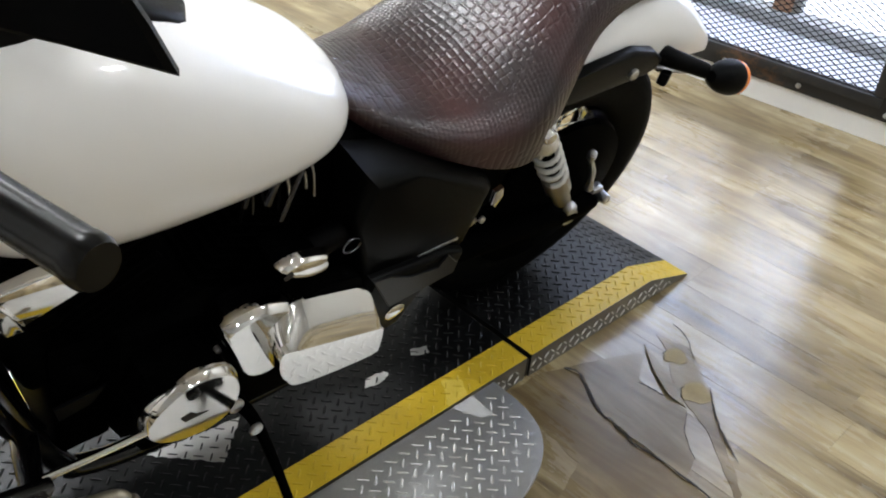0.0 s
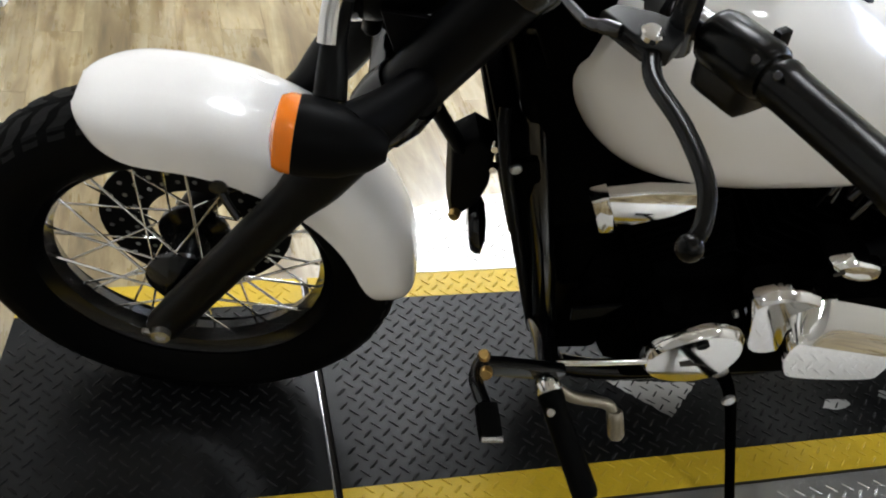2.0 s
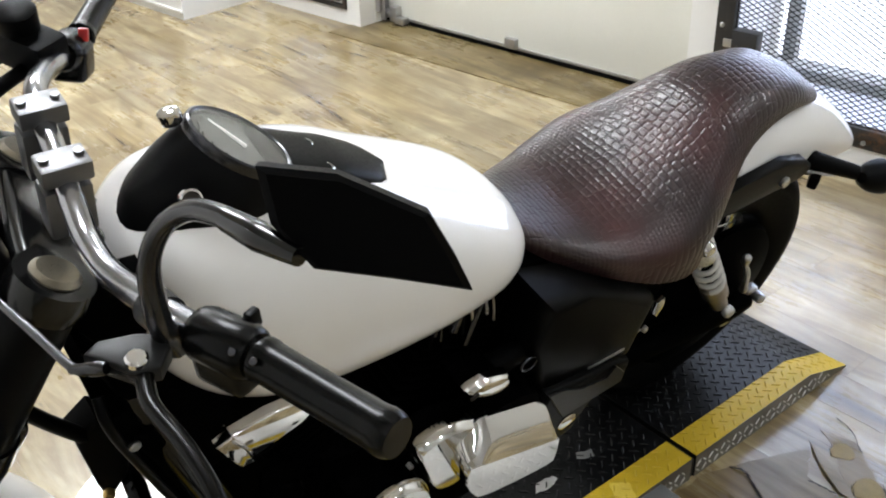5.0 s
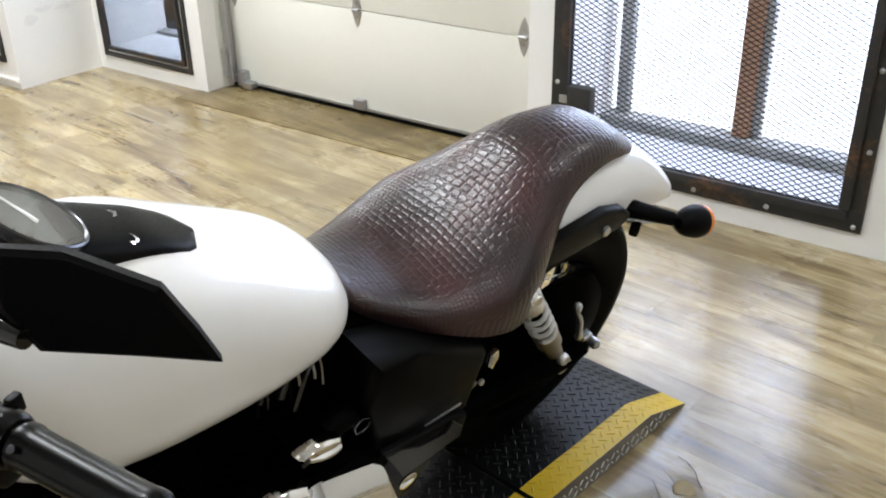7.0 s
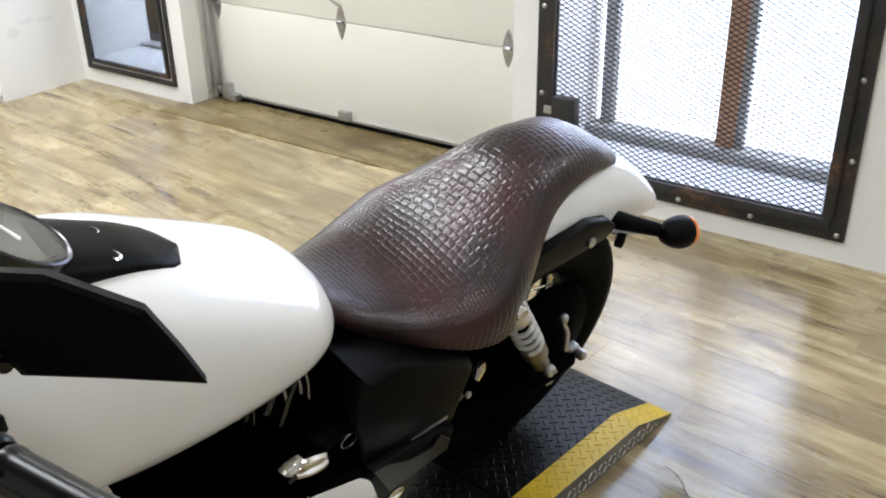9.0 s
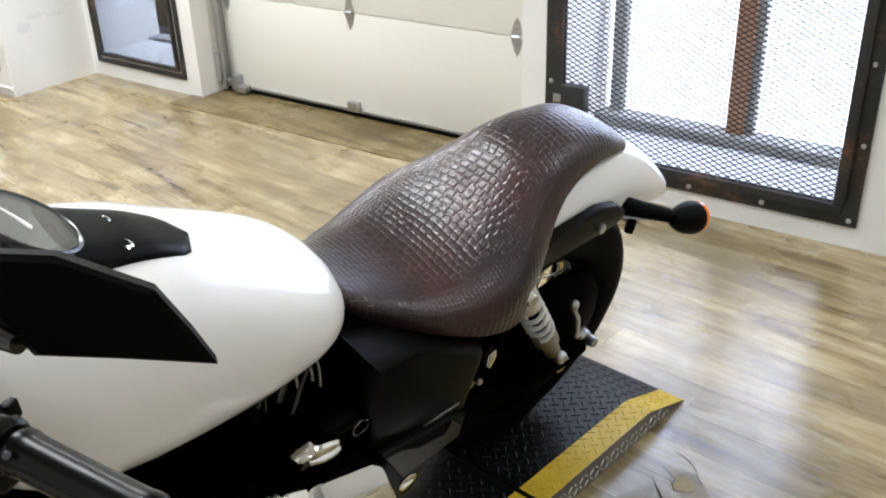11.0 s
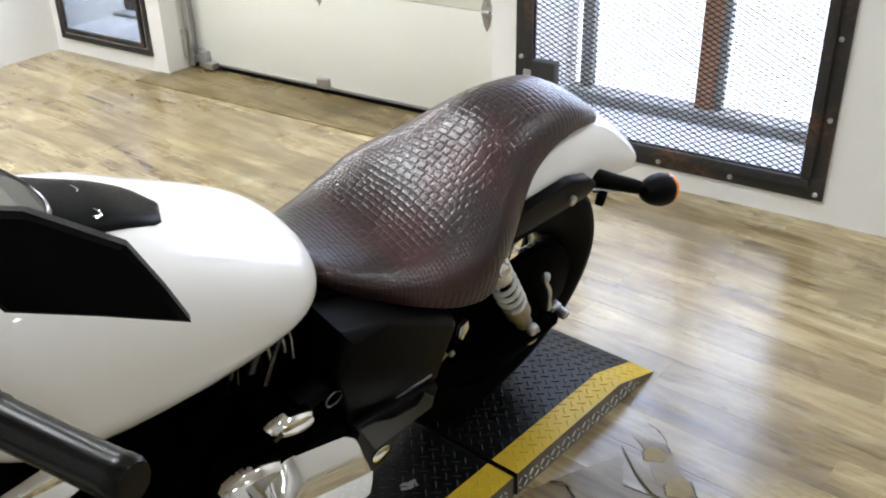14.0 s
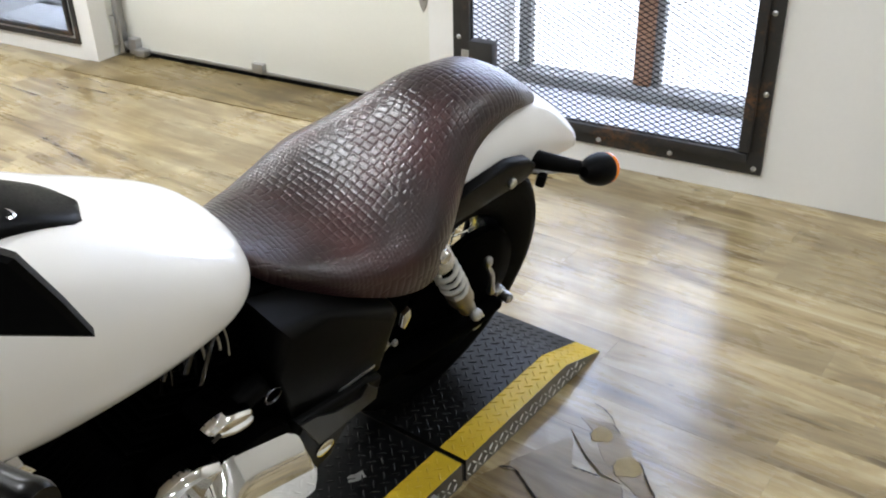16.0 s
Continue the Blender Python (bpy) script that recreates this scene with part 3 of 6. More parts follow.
# unseen round ceiling lights: some set from reflected highlights, others added as fill
for x, y, r in ((-2.3, 1.0, 0.30), (-0.6, 2.6, 0.28), (-1.7, 3.2, 0.36), (-4.3, 2.2, 0.13), (-0.8, 4.1, 0.28), (-0.8, -1.6, 0.125), (-2.4, -4.0, 0.125), (-4.2, -3.6, 0.125), (-4.2, -1.1, 0.05), (-2.1, -0.6, 0.04)):
    L = thing("ceiling_light", "unseen round white ceiling light with a glowing diffuser", "ceiling light", ROOM @ Matrix.Translation((x, y, TOP)), "ceiling lights")
    part("housing", made(lathe, [(r + 0.03, -0.001), (r + 0.03, -0.03), (r + 0.005, -0.045), (r + 0.005, -0.03), (0, -0.03)], (0, 0, 0), (0, 0, 1), 32), "wall", L)
    part("diffuser", made(lathe, [(r, -0.033), (r, -0.040), (r * 0.6, -0.046), (0, -0.047)], (0, 0, 0), (0, 0, 1), 32), "panel" if r > 0.2 else "tube", L)

# ---- the partition and what stands by it ----
bm = bmesh.new()
slab(bm, (-0.06, -2.6, 0), (0, 0.0, 2.2), 0.003)
ob = part("partition", bm, "wall")
ob.matrix_world = pose(-0.471, 1.531, 0, 0, 0, -12)
tagged(ob, "white painted partition panel standing on the floor", "wall", kind="structure")


def upright(bm, a, b, z0, z1, thick):
    """A board that stands on the line from a to b."""
    a, b = Vector((*a, 0)), Vector((*b, 0))
    d = (b - a).normalized()
    m = Matrix.Translation((a + b) / 2 + Vector((0, 0, (z0 + z1) / 2)) - Vector((-d.y, d.x, 0)) * -thick / 2) @ Matrix.Rotation(math.atan2(d.y, d.x), 4, "Z")
    box(bm, ((b - a).length, thick, z1 - z0), m, 0.002)


desk = thing("counter", "grey laminate counter with white edge and kick strip", "counter")
part("side_panel", made(upright, (-0.463, 1.565), (-0.357, 2.094), 0.018, 0.9, 0.03), "grey", desk, "grey laminate side panel")
part("kick_strip", made(upright, (-0.447, 1.565), (-0.345, 2.085), 0.0, 0.02, 0.022), "wall", desk, "white kick strip")
part("front_panel", made(upright, (-0.357, 2.098), (-0.214, 2.172), 0.012, 0.9, 0.03), "grey", desk, "grey laminate front panel")
part("edge_panel", made(upright, (-0.214, 2.166), (-0.200, 2.45), 0.0, 0.9, 0.022), "wall", desk, "white edge panel")
bm = bmesh.new()
cut(bm, [(-0.47, 1.56), (-0.345, 2.08), (-0.195, 2.16), (-0.185, 2.46), (-0.62, 2.44), (-0.62, 1.6)], 0.03, Matrix.Translation((0, 0, 0.9)), 0.003)
part("worktop", bm, "grey", desk)

chair = thing("chair", "black tubular steel chair on sled legs beside the counter", "chair")
for y, x in ((2.262, -0.125), (2.545, -0.025)):
    bm = bmesh.new()
    tube(bm, [(x - 0.42, y + 0.02, 0.015), (x - 0.2, y + 0.01, 0.015), (x - 0.035, y, 0.015), (x - 0.008, y, 0.03), (x, y, 0.065), (x - 0.005, y + 0.005, 0.2), (x - 0.04, y + 0.03, 0.46)], 0.013, 10)
    tube(bm, [(x - 0.40, y + 0.02, 0.13), (x - 0.006, y, 0.135)], 0.010, 8, 2)
    lathe(bm, [(0.013, 0), (0.015, 0.004), (0.012, 0.02)], (x + 0.002, y - 0.006, 0.0), (0, 0, 1), 10)
    part("leg", bm, "plastic", chair)
bm = bmesh.new()
box(bm, (0.44, 0.40, 0.05), Matrix.Translation((-0.30, 2.43, 0.47)), 0.02, 3)
part("seat", bm, "plastic", chair)
bm = bmesh.new()
box(bm, (0.40, 0.04, 0.36), Matrix.Translation((-0.30, 2.64, 0.72)), 0.015, 3)
part("backrest", bm, "plastic", chair)

# a small quad bike, of which a tyre and the red front end show
atv = thing("quad_bike", "small red and black quad bike with knobbly tyres", "vehicle", pose(0.275, 2.80, 0, 0, 0, -4))
TR = 0.19


def knobbly(parent, x, y):
    bm = bmesh.new()
    lathe(bm, [(0.09, -0.06), (0.15, -0.078), (0.175, -0.072), (0.185, -0.04), (0.185, 0.04), (0.175, 0.072), (0.15, 0.078), (0.09, 0.06)], (x, y, TR + 0.002), (1, 0, 0), 32)
    t = part("tyre", bm, "rubber", parent, "black knobbly tyre")
    bm = bmesh.new()
    for k in range(20):
        for s in (-1, 0, 1):
            b = 2 * math.pi * (k + (0.5 if s == 0 else 0)) / 20
            box(bm, (0.038, 0.026, 0.014), Matrix.Translation((x + s * 0.052, y, TR + 0.002)) @ Matrix.Rotation(b, 4, "X") @ Matrix.Translation((0, 0, 0.182)), 0)
    tagged(part("tread_block", bm, "rubber", t), kind="stuff")
    part("rim", made(lathe, [(0.02, -0.03), (0.08, -0.035), (0.09, -0.048), (0.09, 0.048), (0.08, 0.035), (0.02, 0.03)], (x, y, TR + 0.002), (1, 0, 0), 24), "plastic", t)


for x, y in ((0.0, 0.0), (-0.62, 0.0), (0.0, 0.85), (-0.62, 0.85)):
    knobbly(atv, x, y)
for s in (-1, 1):
    bm = bmesh.new()
    tube(bm, [(-0.31 + s * 0.29, 0.0, 0.17), (-0.31 + s * 0.16, 0.0, 0.14), (-0.31 + s * 0.05, 0.02, 0.15)], 0.018, 10)
    box(bm, (0.045, 0.06, 0.09), Matrix.Translation((-0.31 + s * 0.18, 0.02, 0.105)), 0.01)
    part("suspension_arm", bm, "plastic", atv)
    bm = bmesh.new()
    tube(bm, [(-0.31 + s * 0.20, -0.01, 0.16), (-0.31 + s * 0.17, 0.0, 0.30), (-0.31 + s * 0.13, 0.03, 0.46)], 0.020, 12)
    part("shock_absorber", bm, "red", atv, "red shock absorber")
    part("indicator", made(lathe, [(0.0, 0), (0.022, 0.006), (0.024, 0.02), (0.012, 0.04)], (-0.31 + s * 0.12, -0.05, 0.33), (0, 1, 0), 16), "spring", atv, "pale front lamp")
    bm = bmesh.new()
    tube(bm, [(-0.31 + s * 0.34, -0.14, 0.40), (-0.31 + s * 0.32, 0.0, 0.44), (-0.31 + s * 0.30, 0.16, 0.40)], [0.05, 0.07, 0.05], 10)
    part("mudguard", bm, "plastic", atv, "black mudguard")
part("axle", made(tube, [(-0.6, 0.85, 0.19), (-0.02, 0.85, 0.19)], 0.02, 10, 2), "plastic", atv)
bm = bmesh.new()
box(bm, (0.16, 0.9, 0.22), Matrix.Translation((-0.31, 0.42, 0.27)), 0.03, 3)
part("chassis", bm, "plastic", atv, "black chassis and engine")
bm = bmesh.new()
tube(bm, [(-0.31, -0.10, 0.42), (-0.31, 0.1, 0.52), (-0.31, 0.4, 0.52), (-0.31, 0.9, 0.5)], [0.05, 0.11, 0.1, 0.12], 14)
part("bodywork", bm, "red", atv, "red plastic bodywork")

# ---- the lift under the motorcycle ----
lift = thing("motorcycle_lift", "low black tread-plate motorcycle lift with yellow edges", "lift")
DZ, YN, YF, BAND = 0.06, -0.275, 0.302, 0.07


def treads(name, inside, height, colour, parent, normal_tilt=None, pitch=0.0228):
    """Raised lozenges in a basket pattern, over the points that inside() accepts; height(x, y) gives the surface."""
    verts, faces, index = [], [], []
    lo_x, hi_x, lo_y, hi_y = inside(None, None)
    n = int(max(hi_x - lo_x, hi_y - lo_y) / pitch * 1.5) + 2
    mx, my = (lo_x + hi_x) / 2, (lo_y + hi_y) / 2
    step = math.sqrt(0.5) * pitch
    for i in range(-n, n + 1):
        for j in range(-n, n + 1):
            x, y = mx + (i - j) * step, my + (i + j) * step
            if not (lo_x < x < hi_x and lo_y < y < hi_y) or not inside(x, y):
                continue
            a = radians(45 if (i + j) % 2 else -45)
            c, s = math.cos(a), math.sin(a)
            k = len(verts)
            L, W, H = 0.0118, 0.0025, 0.0016
            ring = [(-L, 0, 0), (-L * 0.5, -W, 0), (L * 0.5, -W, 0), (L, 0, 0), (L * 0.5, W, 0), (-L * 0.5, W, 0), (-L * 0.62, 0, H), (L * 0.62, 0, H)]
            for (p, q, h) in ring:
                px, py = x + p * c - q * s, y + p * s + q * c
                verts.append((px, py, height(px, py) + h + 0.0002))
            f = [(0, 1, 6), (1, 2, 7, 6), (2, 3, 7), (3, 4, 7), (4, 5, 6, 7), (5, 0, 6)]
            faces += [tuple(k + q for q in t) for t in f]
            index += [colour(x, y)] * 6
    return verts, faces, index


def deck(name, x0, x1, knee, label, slant=0.0):
    """One section of the lift: a folded plate with a yellow band on each side and bare sides."""
    def top(x, y=0):
        return DZ if knee is None or x <= knee else 0.004 + (DZ - 0.004) * (x1 - x) / (x1 - knee)
    xs = [x0, x1] if knee is None else [x0, knee, x1]
    ys = [YN, YN + BAND, YF - BAND, YF]
    bm = bmesh.new()
    grid = [[bm.verts.new((x + (slant * (y - 0.013) if x == x0 else 0), y, top(x))) for y in ys] for x in xs]
    for a, b in zip(grid, grid[1:]):
        for j in range(3):
            f = bm.faces.new((a[j], b[j], b[j + 1], a[j + 1]))
            f.material_index = 0 if j == 1 else 1
    low = {}
    def foot(v):
        if v not in low:
            low[v] = bm.verts.new((v.co.x, v.co.y, 0.001))
        return low[v]
    for j, m in ((0, 2), (3, 2)):
        for a, b in zip(grid, grid[1:]):
            f = bm.faces.new((a[j], foot(a[j]), foot(b[j]), b[j]))
            f.material_index = m
    for row in (grid[0], grid[-1]):
        for j in range(3):
            f = bm.faces.new((row[j], row[j + 1], foot(row[j + 1]), foot(row[j])))
            f.material_index = 0
    ob = part(name, bm, ["plate_black", "plate_yellow", "plate_side"], lift, label, 20)
    def inside(x, y):
        if x is None:
            return x0 + 0.012 - abs(slant) * 0.3, x1 - 0.012, YN + 0.006, YF - 0.006
        return x0 + slant * (y - 0.013) + 0.012 < x < x1 - 0.02 and y < YF - 0.012
    v, f, ix = treads(name, inside, top, lambda x, y: 1 if y < YN + BAND or y > YF - BAND else 0, ob)
    t = tagged(from_lists("tread", v, f, ["tread_black", "plate_yellow"], ob, ix), kind="stuff")
    # bare lozenges on the two side faces
    v, f = [], []
    p = 0.0205
    n_ = int((x1 - x0) / p)
    for i in range(n_):
        for r in range(2):
            x, z = x0 + (i + 0.5) * p, 0.014 + r * 0.0195
            if top(x) < z + 0.010:
                continue
            a = radians(45 if (i + r) % 2 else -45)
            for yy, s in ((YN, -1), (YF, 1)):
                k = len(v)
                for q, h, o in ((-0.0105, 0, 0.0003), (0, -0.0024, 0.0003), (0.0105, 0, 0.0003), (0, 0.0024, 0.0003), (-0.006, 0, 0.0026), (0.006, 0, 0.0026)):
                    v.append((x + q * math.cos(a) - h * math.sin(a), yy + s * o, z + q * math.sin(a) + h * math.cos(a)))
                f += [tuple(k + e for e in t_) for t_ in ((0, 1, 4), (1, 2, 5, 4), (2, 3, 5), (3, 0, 4, 5))]
    tagged(from_lists("side_tread", v, f, ["side_tread"], ob), kind="stuff")
    return ob


deck("ramp", 1.522, 2.104, 1.937, "black tread ramp with yellow edges and bare metal sides")
deck("deck", 0.262, 1.508, None, "black tread deck with yellow edges")
deck("front_deck", -0.295, 0.248, None, "black tread front deck with yellow edges", 0.11)
for x in (1.515, 0.255):
    bm = bmesh.new()
    slab(bm, (x - 0.0065, YN + 0.004, 0.002), (x + 0.0065, YF - 0.004, DZ - 0.012))
    part("joint", bm, "gap", lift, "dark joint between the deck sections")
bm = bmesh.new()
slab(bm, (0.248, YN, DZ - 0.01), (0.2515, YF, DZ + 0.002), 0.0005)
part("edge_strip", bm, "steel", lift, "bright steel strip along the front deck's edge")


def side_plate(sign):
    """A bare plate with rounded corners beside the deck, on short feet."""
    y0 = YN if sign < 0 else YF
    pts = []
    cx, hx, dp = 0.915, 0.49, 0.26
    for k in range(33):
        a = math.pi * k / 32
        c, s = math.cos(a), math.sin(a)
        pts.append((cx + hx * math.copysign(abs(c) ** 0.62, c), y0 + sign * (0.004 + dp * abs(s) ** 0.62)))
    bm = bmesh.new()
    if sign > 0:
        pts = pts[::-1]
    cut(bm, pts, 0.006, Matrix.Translation((0, 0, DZ - 0.008)), 0.001, 1)
    for x in (cx - 0.3, cx + 0.3):
        slab(bm, (x - 0.02, min(y0 + sign * 0.05, y0 + sign * 0.2), 0), (x + 0.02, max(y0 + sign * 0.05, y0 + sign * 0.2), DZ - 0.008))
    ob = part("side_plate", bm, "plate_silver", lift, "bare metal tread side plate with rounded corners")
    def inside(x, y):
        if x is None:
            return cx - hx, cx + hx, min(y0, y0 + sign * dp), max(y0, y0 + sign * dp)
        e = (abs(x - cx) / (hx - 0.018)) ** 3.2 + (max(0, sign * (y - y0)) / (dp - 0.016)) ** 3.2
        return e < 1 and sign * (y - y0) > 0.02 and not (sign < 0 and x < 1.0)
    v, f, ix = treads("t", inside, lambda x, y: DZ - 0.002, lambda x, y: 0, ob)
    tagged(from_lists("tread", v, f, ["tread_bare"], ob), kind="stuff")


side_plate(-1)
side_plate(1)


# ---- torn vinyl beside the ramp ----
def sheet(name, outline, z0, z1, material, label, smooth=3):
    bm = bmesh.new()
    cut(bm, outline, z1 - z0, Matrix.Translation((0, 0, z0)), 0, 1, smooth)
    return tagged(part(name, bm, material, None, "", 30), label, "floor patch", kind="structure")


def ragged(points, step, amount, seed):
    """The outline with its edges broken into small uneven tears."""
    r = random.Random(seed)
    out = []
    for a, b in zip(points, points[1:] + points[:1]):
        a, b = Vector(a), Vector(b)
        k = max(1, int((b - a).length / step))
        nrm = Vector((-(b - a).y, (b - a).x)).normalized()
        for i in range(k):
            out.append(tuple(a.lerp(b, i / k) + nrm * r.uniform(-amount, amount) * (1 if i else 0.3)))
    return out


sheet("bare_patch", ragged([(1.44, -0.283), (1.53, -0.282), (1.60, -0.305), (1.622, -0.345), (1.58, -0.41), (1.565, -0.45), (1.56, -0.52), (1.56, -0.585), (1.55, -0.67), (1.54, -0.74), (1.44, -0.88), (1.15, -0.84), (1.12, -0.60), (1.42, -0.50)][::-1], 0.02, 0.004, 3),
      0.0, 0.0010, "torn", "bare brown subfloor where the vinyl is torn away", 0)
sheet("vinyl_flap", ragged([(1.60, -0.31), (1.613, -0.35), (1.571, -0.417), (1.557, -0.45), (1.55, -0.523), (1.55, -0.582), (1.54, -0.66), (1.60, -0.64), (1.645, -0.586), (1.701, -0.552), (1.697, -0.458), (1.700, -0.432), (1.775, -0.39), (1.723, -0.357), (1.648, -0.325)][::-1], 0.02, 0.003, 4),
      0.0022, 0.0042, "flap", "loose lifted flap of torn vinyl", 0)
def crack(points, width, seed):
    """A dark open gap along a torn edge, of uneven width."""
    r = random.Random(seed)
    p = smooth_path([(x, y, 0) for x, y in points], 5)
    left, right = [], []
    for i, q in enumerate(p):
        d = (p[min(i + 1, len(p) - 1)] - p[max(i - 1, 0)]).normalized()
        w = 0.7 * width * r.uniform(0.35, 1.2) * (0.25 if i in (0, len(p) - 1) else 1)
        o = Vector((-d.y, d.x, 0)) * w / 2
        j = Vector((r.uniform(-1, 1), r.uniform(-1, 1), 0)) * 0.002
        left.append((q + o + j).xy[:])
        right.append((q - o + j).xy[:])
    outline = left + right[::-1]
    area = sum(a[0] * b[1] - a[1] * b[0] for a, b in zip(outline, outline[1:] + outline[:1]))
    bm = bmesh.new()
    cut(bm, outline if area > 0 else outline[::-1], 0.0008, Matrix.Translation((0, 0, 0.0036)), 0)
    return tagged(part("vinyl_crack", bm, "gap"), "dark open crack along the torn vinyl", "crack", kind="structure")


sheet("vinyl_shard", [(1.797, -0.372), (1.776, -0.428), (1.743, -0.492), (1.704, -0.547), (1.708, -0.50), (1.742, -0.44)][::-1], 0.0045, 0.0062, "flap", "loose grey shard of torn vinyl", 0)
sheet("vinyl_tear", ragged([(1.852, -0.365), (1.875, -0.437), (1.842, -0.487), (1.751, -0.585), (1.60, -0.75), (1.57, -0.76), (1.69, -0.61), (1.735, -0.50), (1.80, -0.44), (1.835, -0.40)][::-1], 0.02, 0.003, 6),
      0.0, 0.0009, "torn", "long brown tear in the vinyl", 0)
for pts, wide in (([(1.60, -0.305), (1.613, -0.335), (1.589, -0.382), (1.556, -0.446), (1.556, -0.476), (1.541, -0.536), (1.547, -0.586), (1.545, -0.687), (1.53, -0.76)], 0.0075),
                  ([(1.69, -0.437), (1.696, -0.47), (1.700, -0.50)], 0.008), ([(1.70, -0.552), (1.645, -0.588), (1.60, -0.642)], 0.0035),
                  ([(1.912, -0.368), (1.896, -0.418), (1.850, -0.468)], 0.004), ([(1.800, -0.545), (1.757, -0.581), (1.713, -0.627), (1.66, -0.70)], 0.005)):
    crack(pts, wide, len(pts))
for x, y, r in ((1.825, -0.438, 0.026), (1.762, -0.536, 0.032)):
    ring = [(x + r * math.cos(q) * (1 + 0.2 * math.sin(3 * q)), y + r * math.sin(q)) for q in (2 * math.pi * k / 9 for k in range(9))]
    sheet("bare_spot", ring, 0.0, 0.0016, "spot", "pale bare spot in the vinyl")
    crack(ring[2:5], 0.003, 7)
# worn scuffs in the deck's paint, a scrap of tape, one painted light patch
# the silver triangle paints light that falls through the bike onto the deck
for pts, z, mat, lab in (([(0.785, -0.025), (0.962, -0.048), (0.880, -0.123)], DZ, "plate_silver", "silver triangle painted as a lit patch on the deck"),
                         ([(1.19, -0.135), (1.21, -0.115), (1.25, -0.12), (1.255, -0.135), (1.22, -0.142)], DZ, "plate_silver", "worn silver scuff in the deck's black paint"),
                         ([(1.325, -0.118), (1.335, -0.105), (1.37, -0.118), (1.36, -0.135), (1.34, -0.13)], DZ, "plate_silver", "worn silver scuff in the deck's black paint"),
                         ([(1.323, -0.212), (1.356, -0.235), (1.335, -0.274), (1.284, -0.274)], DZ, "tape_yellow", "scrap of clear tape over the yellow edge"),
                         ([(1.289, -0.281), (1.341, -0.281), (1.338, -0.342), (1.312, -0.334)], DZ - 0.001, "tape_pale", "pale scrap of tape on the bare side plate")):
    tagged(sheet("scuff", ragged(pts[::-1], 0.008, 0.002, 9), z + 0.0003, z + 0.0008, mat, lab, 0), lab, "scuff", kind="structure")

# ---- the motorcycle: x runs from front to rear, y to its right side, z up from the deck ----
bike = thing("motorcycle", "white cruiser motorcycle with brown crocodile-pattern saddle on its side stand", "motorcycle",
             pose(0.045, 0.110, 0.060, 16.4, 0, -3.1))
RAD, BASE = 0.322, 1.616
rake = radians(29.3)
FORK = Vector((math.sin(rake), 0, math.cos(rake)))
PIVOT = Vector((-0.13, 0, 0))
STEER = Matrix.Translation(PIVOT) @ Matrix.Rotation(-0.18, 4, FORK) @ Matrix.Translation(-PIVOT)
FLIP = STEER @ Matrix.Diagonal((1, -1, 1, 1)) @ STEER.inverted()


def plan(v, sign=-1):
    """Maps an outline in (x, z) to a plate at y = v that grows outwards."""
    return Matrix(((1, 0, 0, 0), (0, 0, sign, v), (0, 1, 0, 0), (0, 0, 0, 1))) if sign < 0 else Matrix(((-1, 0, 0, 0), (0, 0, 1, v), (0, 1, 0, 0), (0, 0, 0, 1)))


def bolt(at, axis, r, parent, material="steel", h=0.006):
    return part("bolt", made(lathe, [(r, 0), (r, h * 0.7), (r * 0.8, h), (0, h)], at, axis, 10), material, parent)


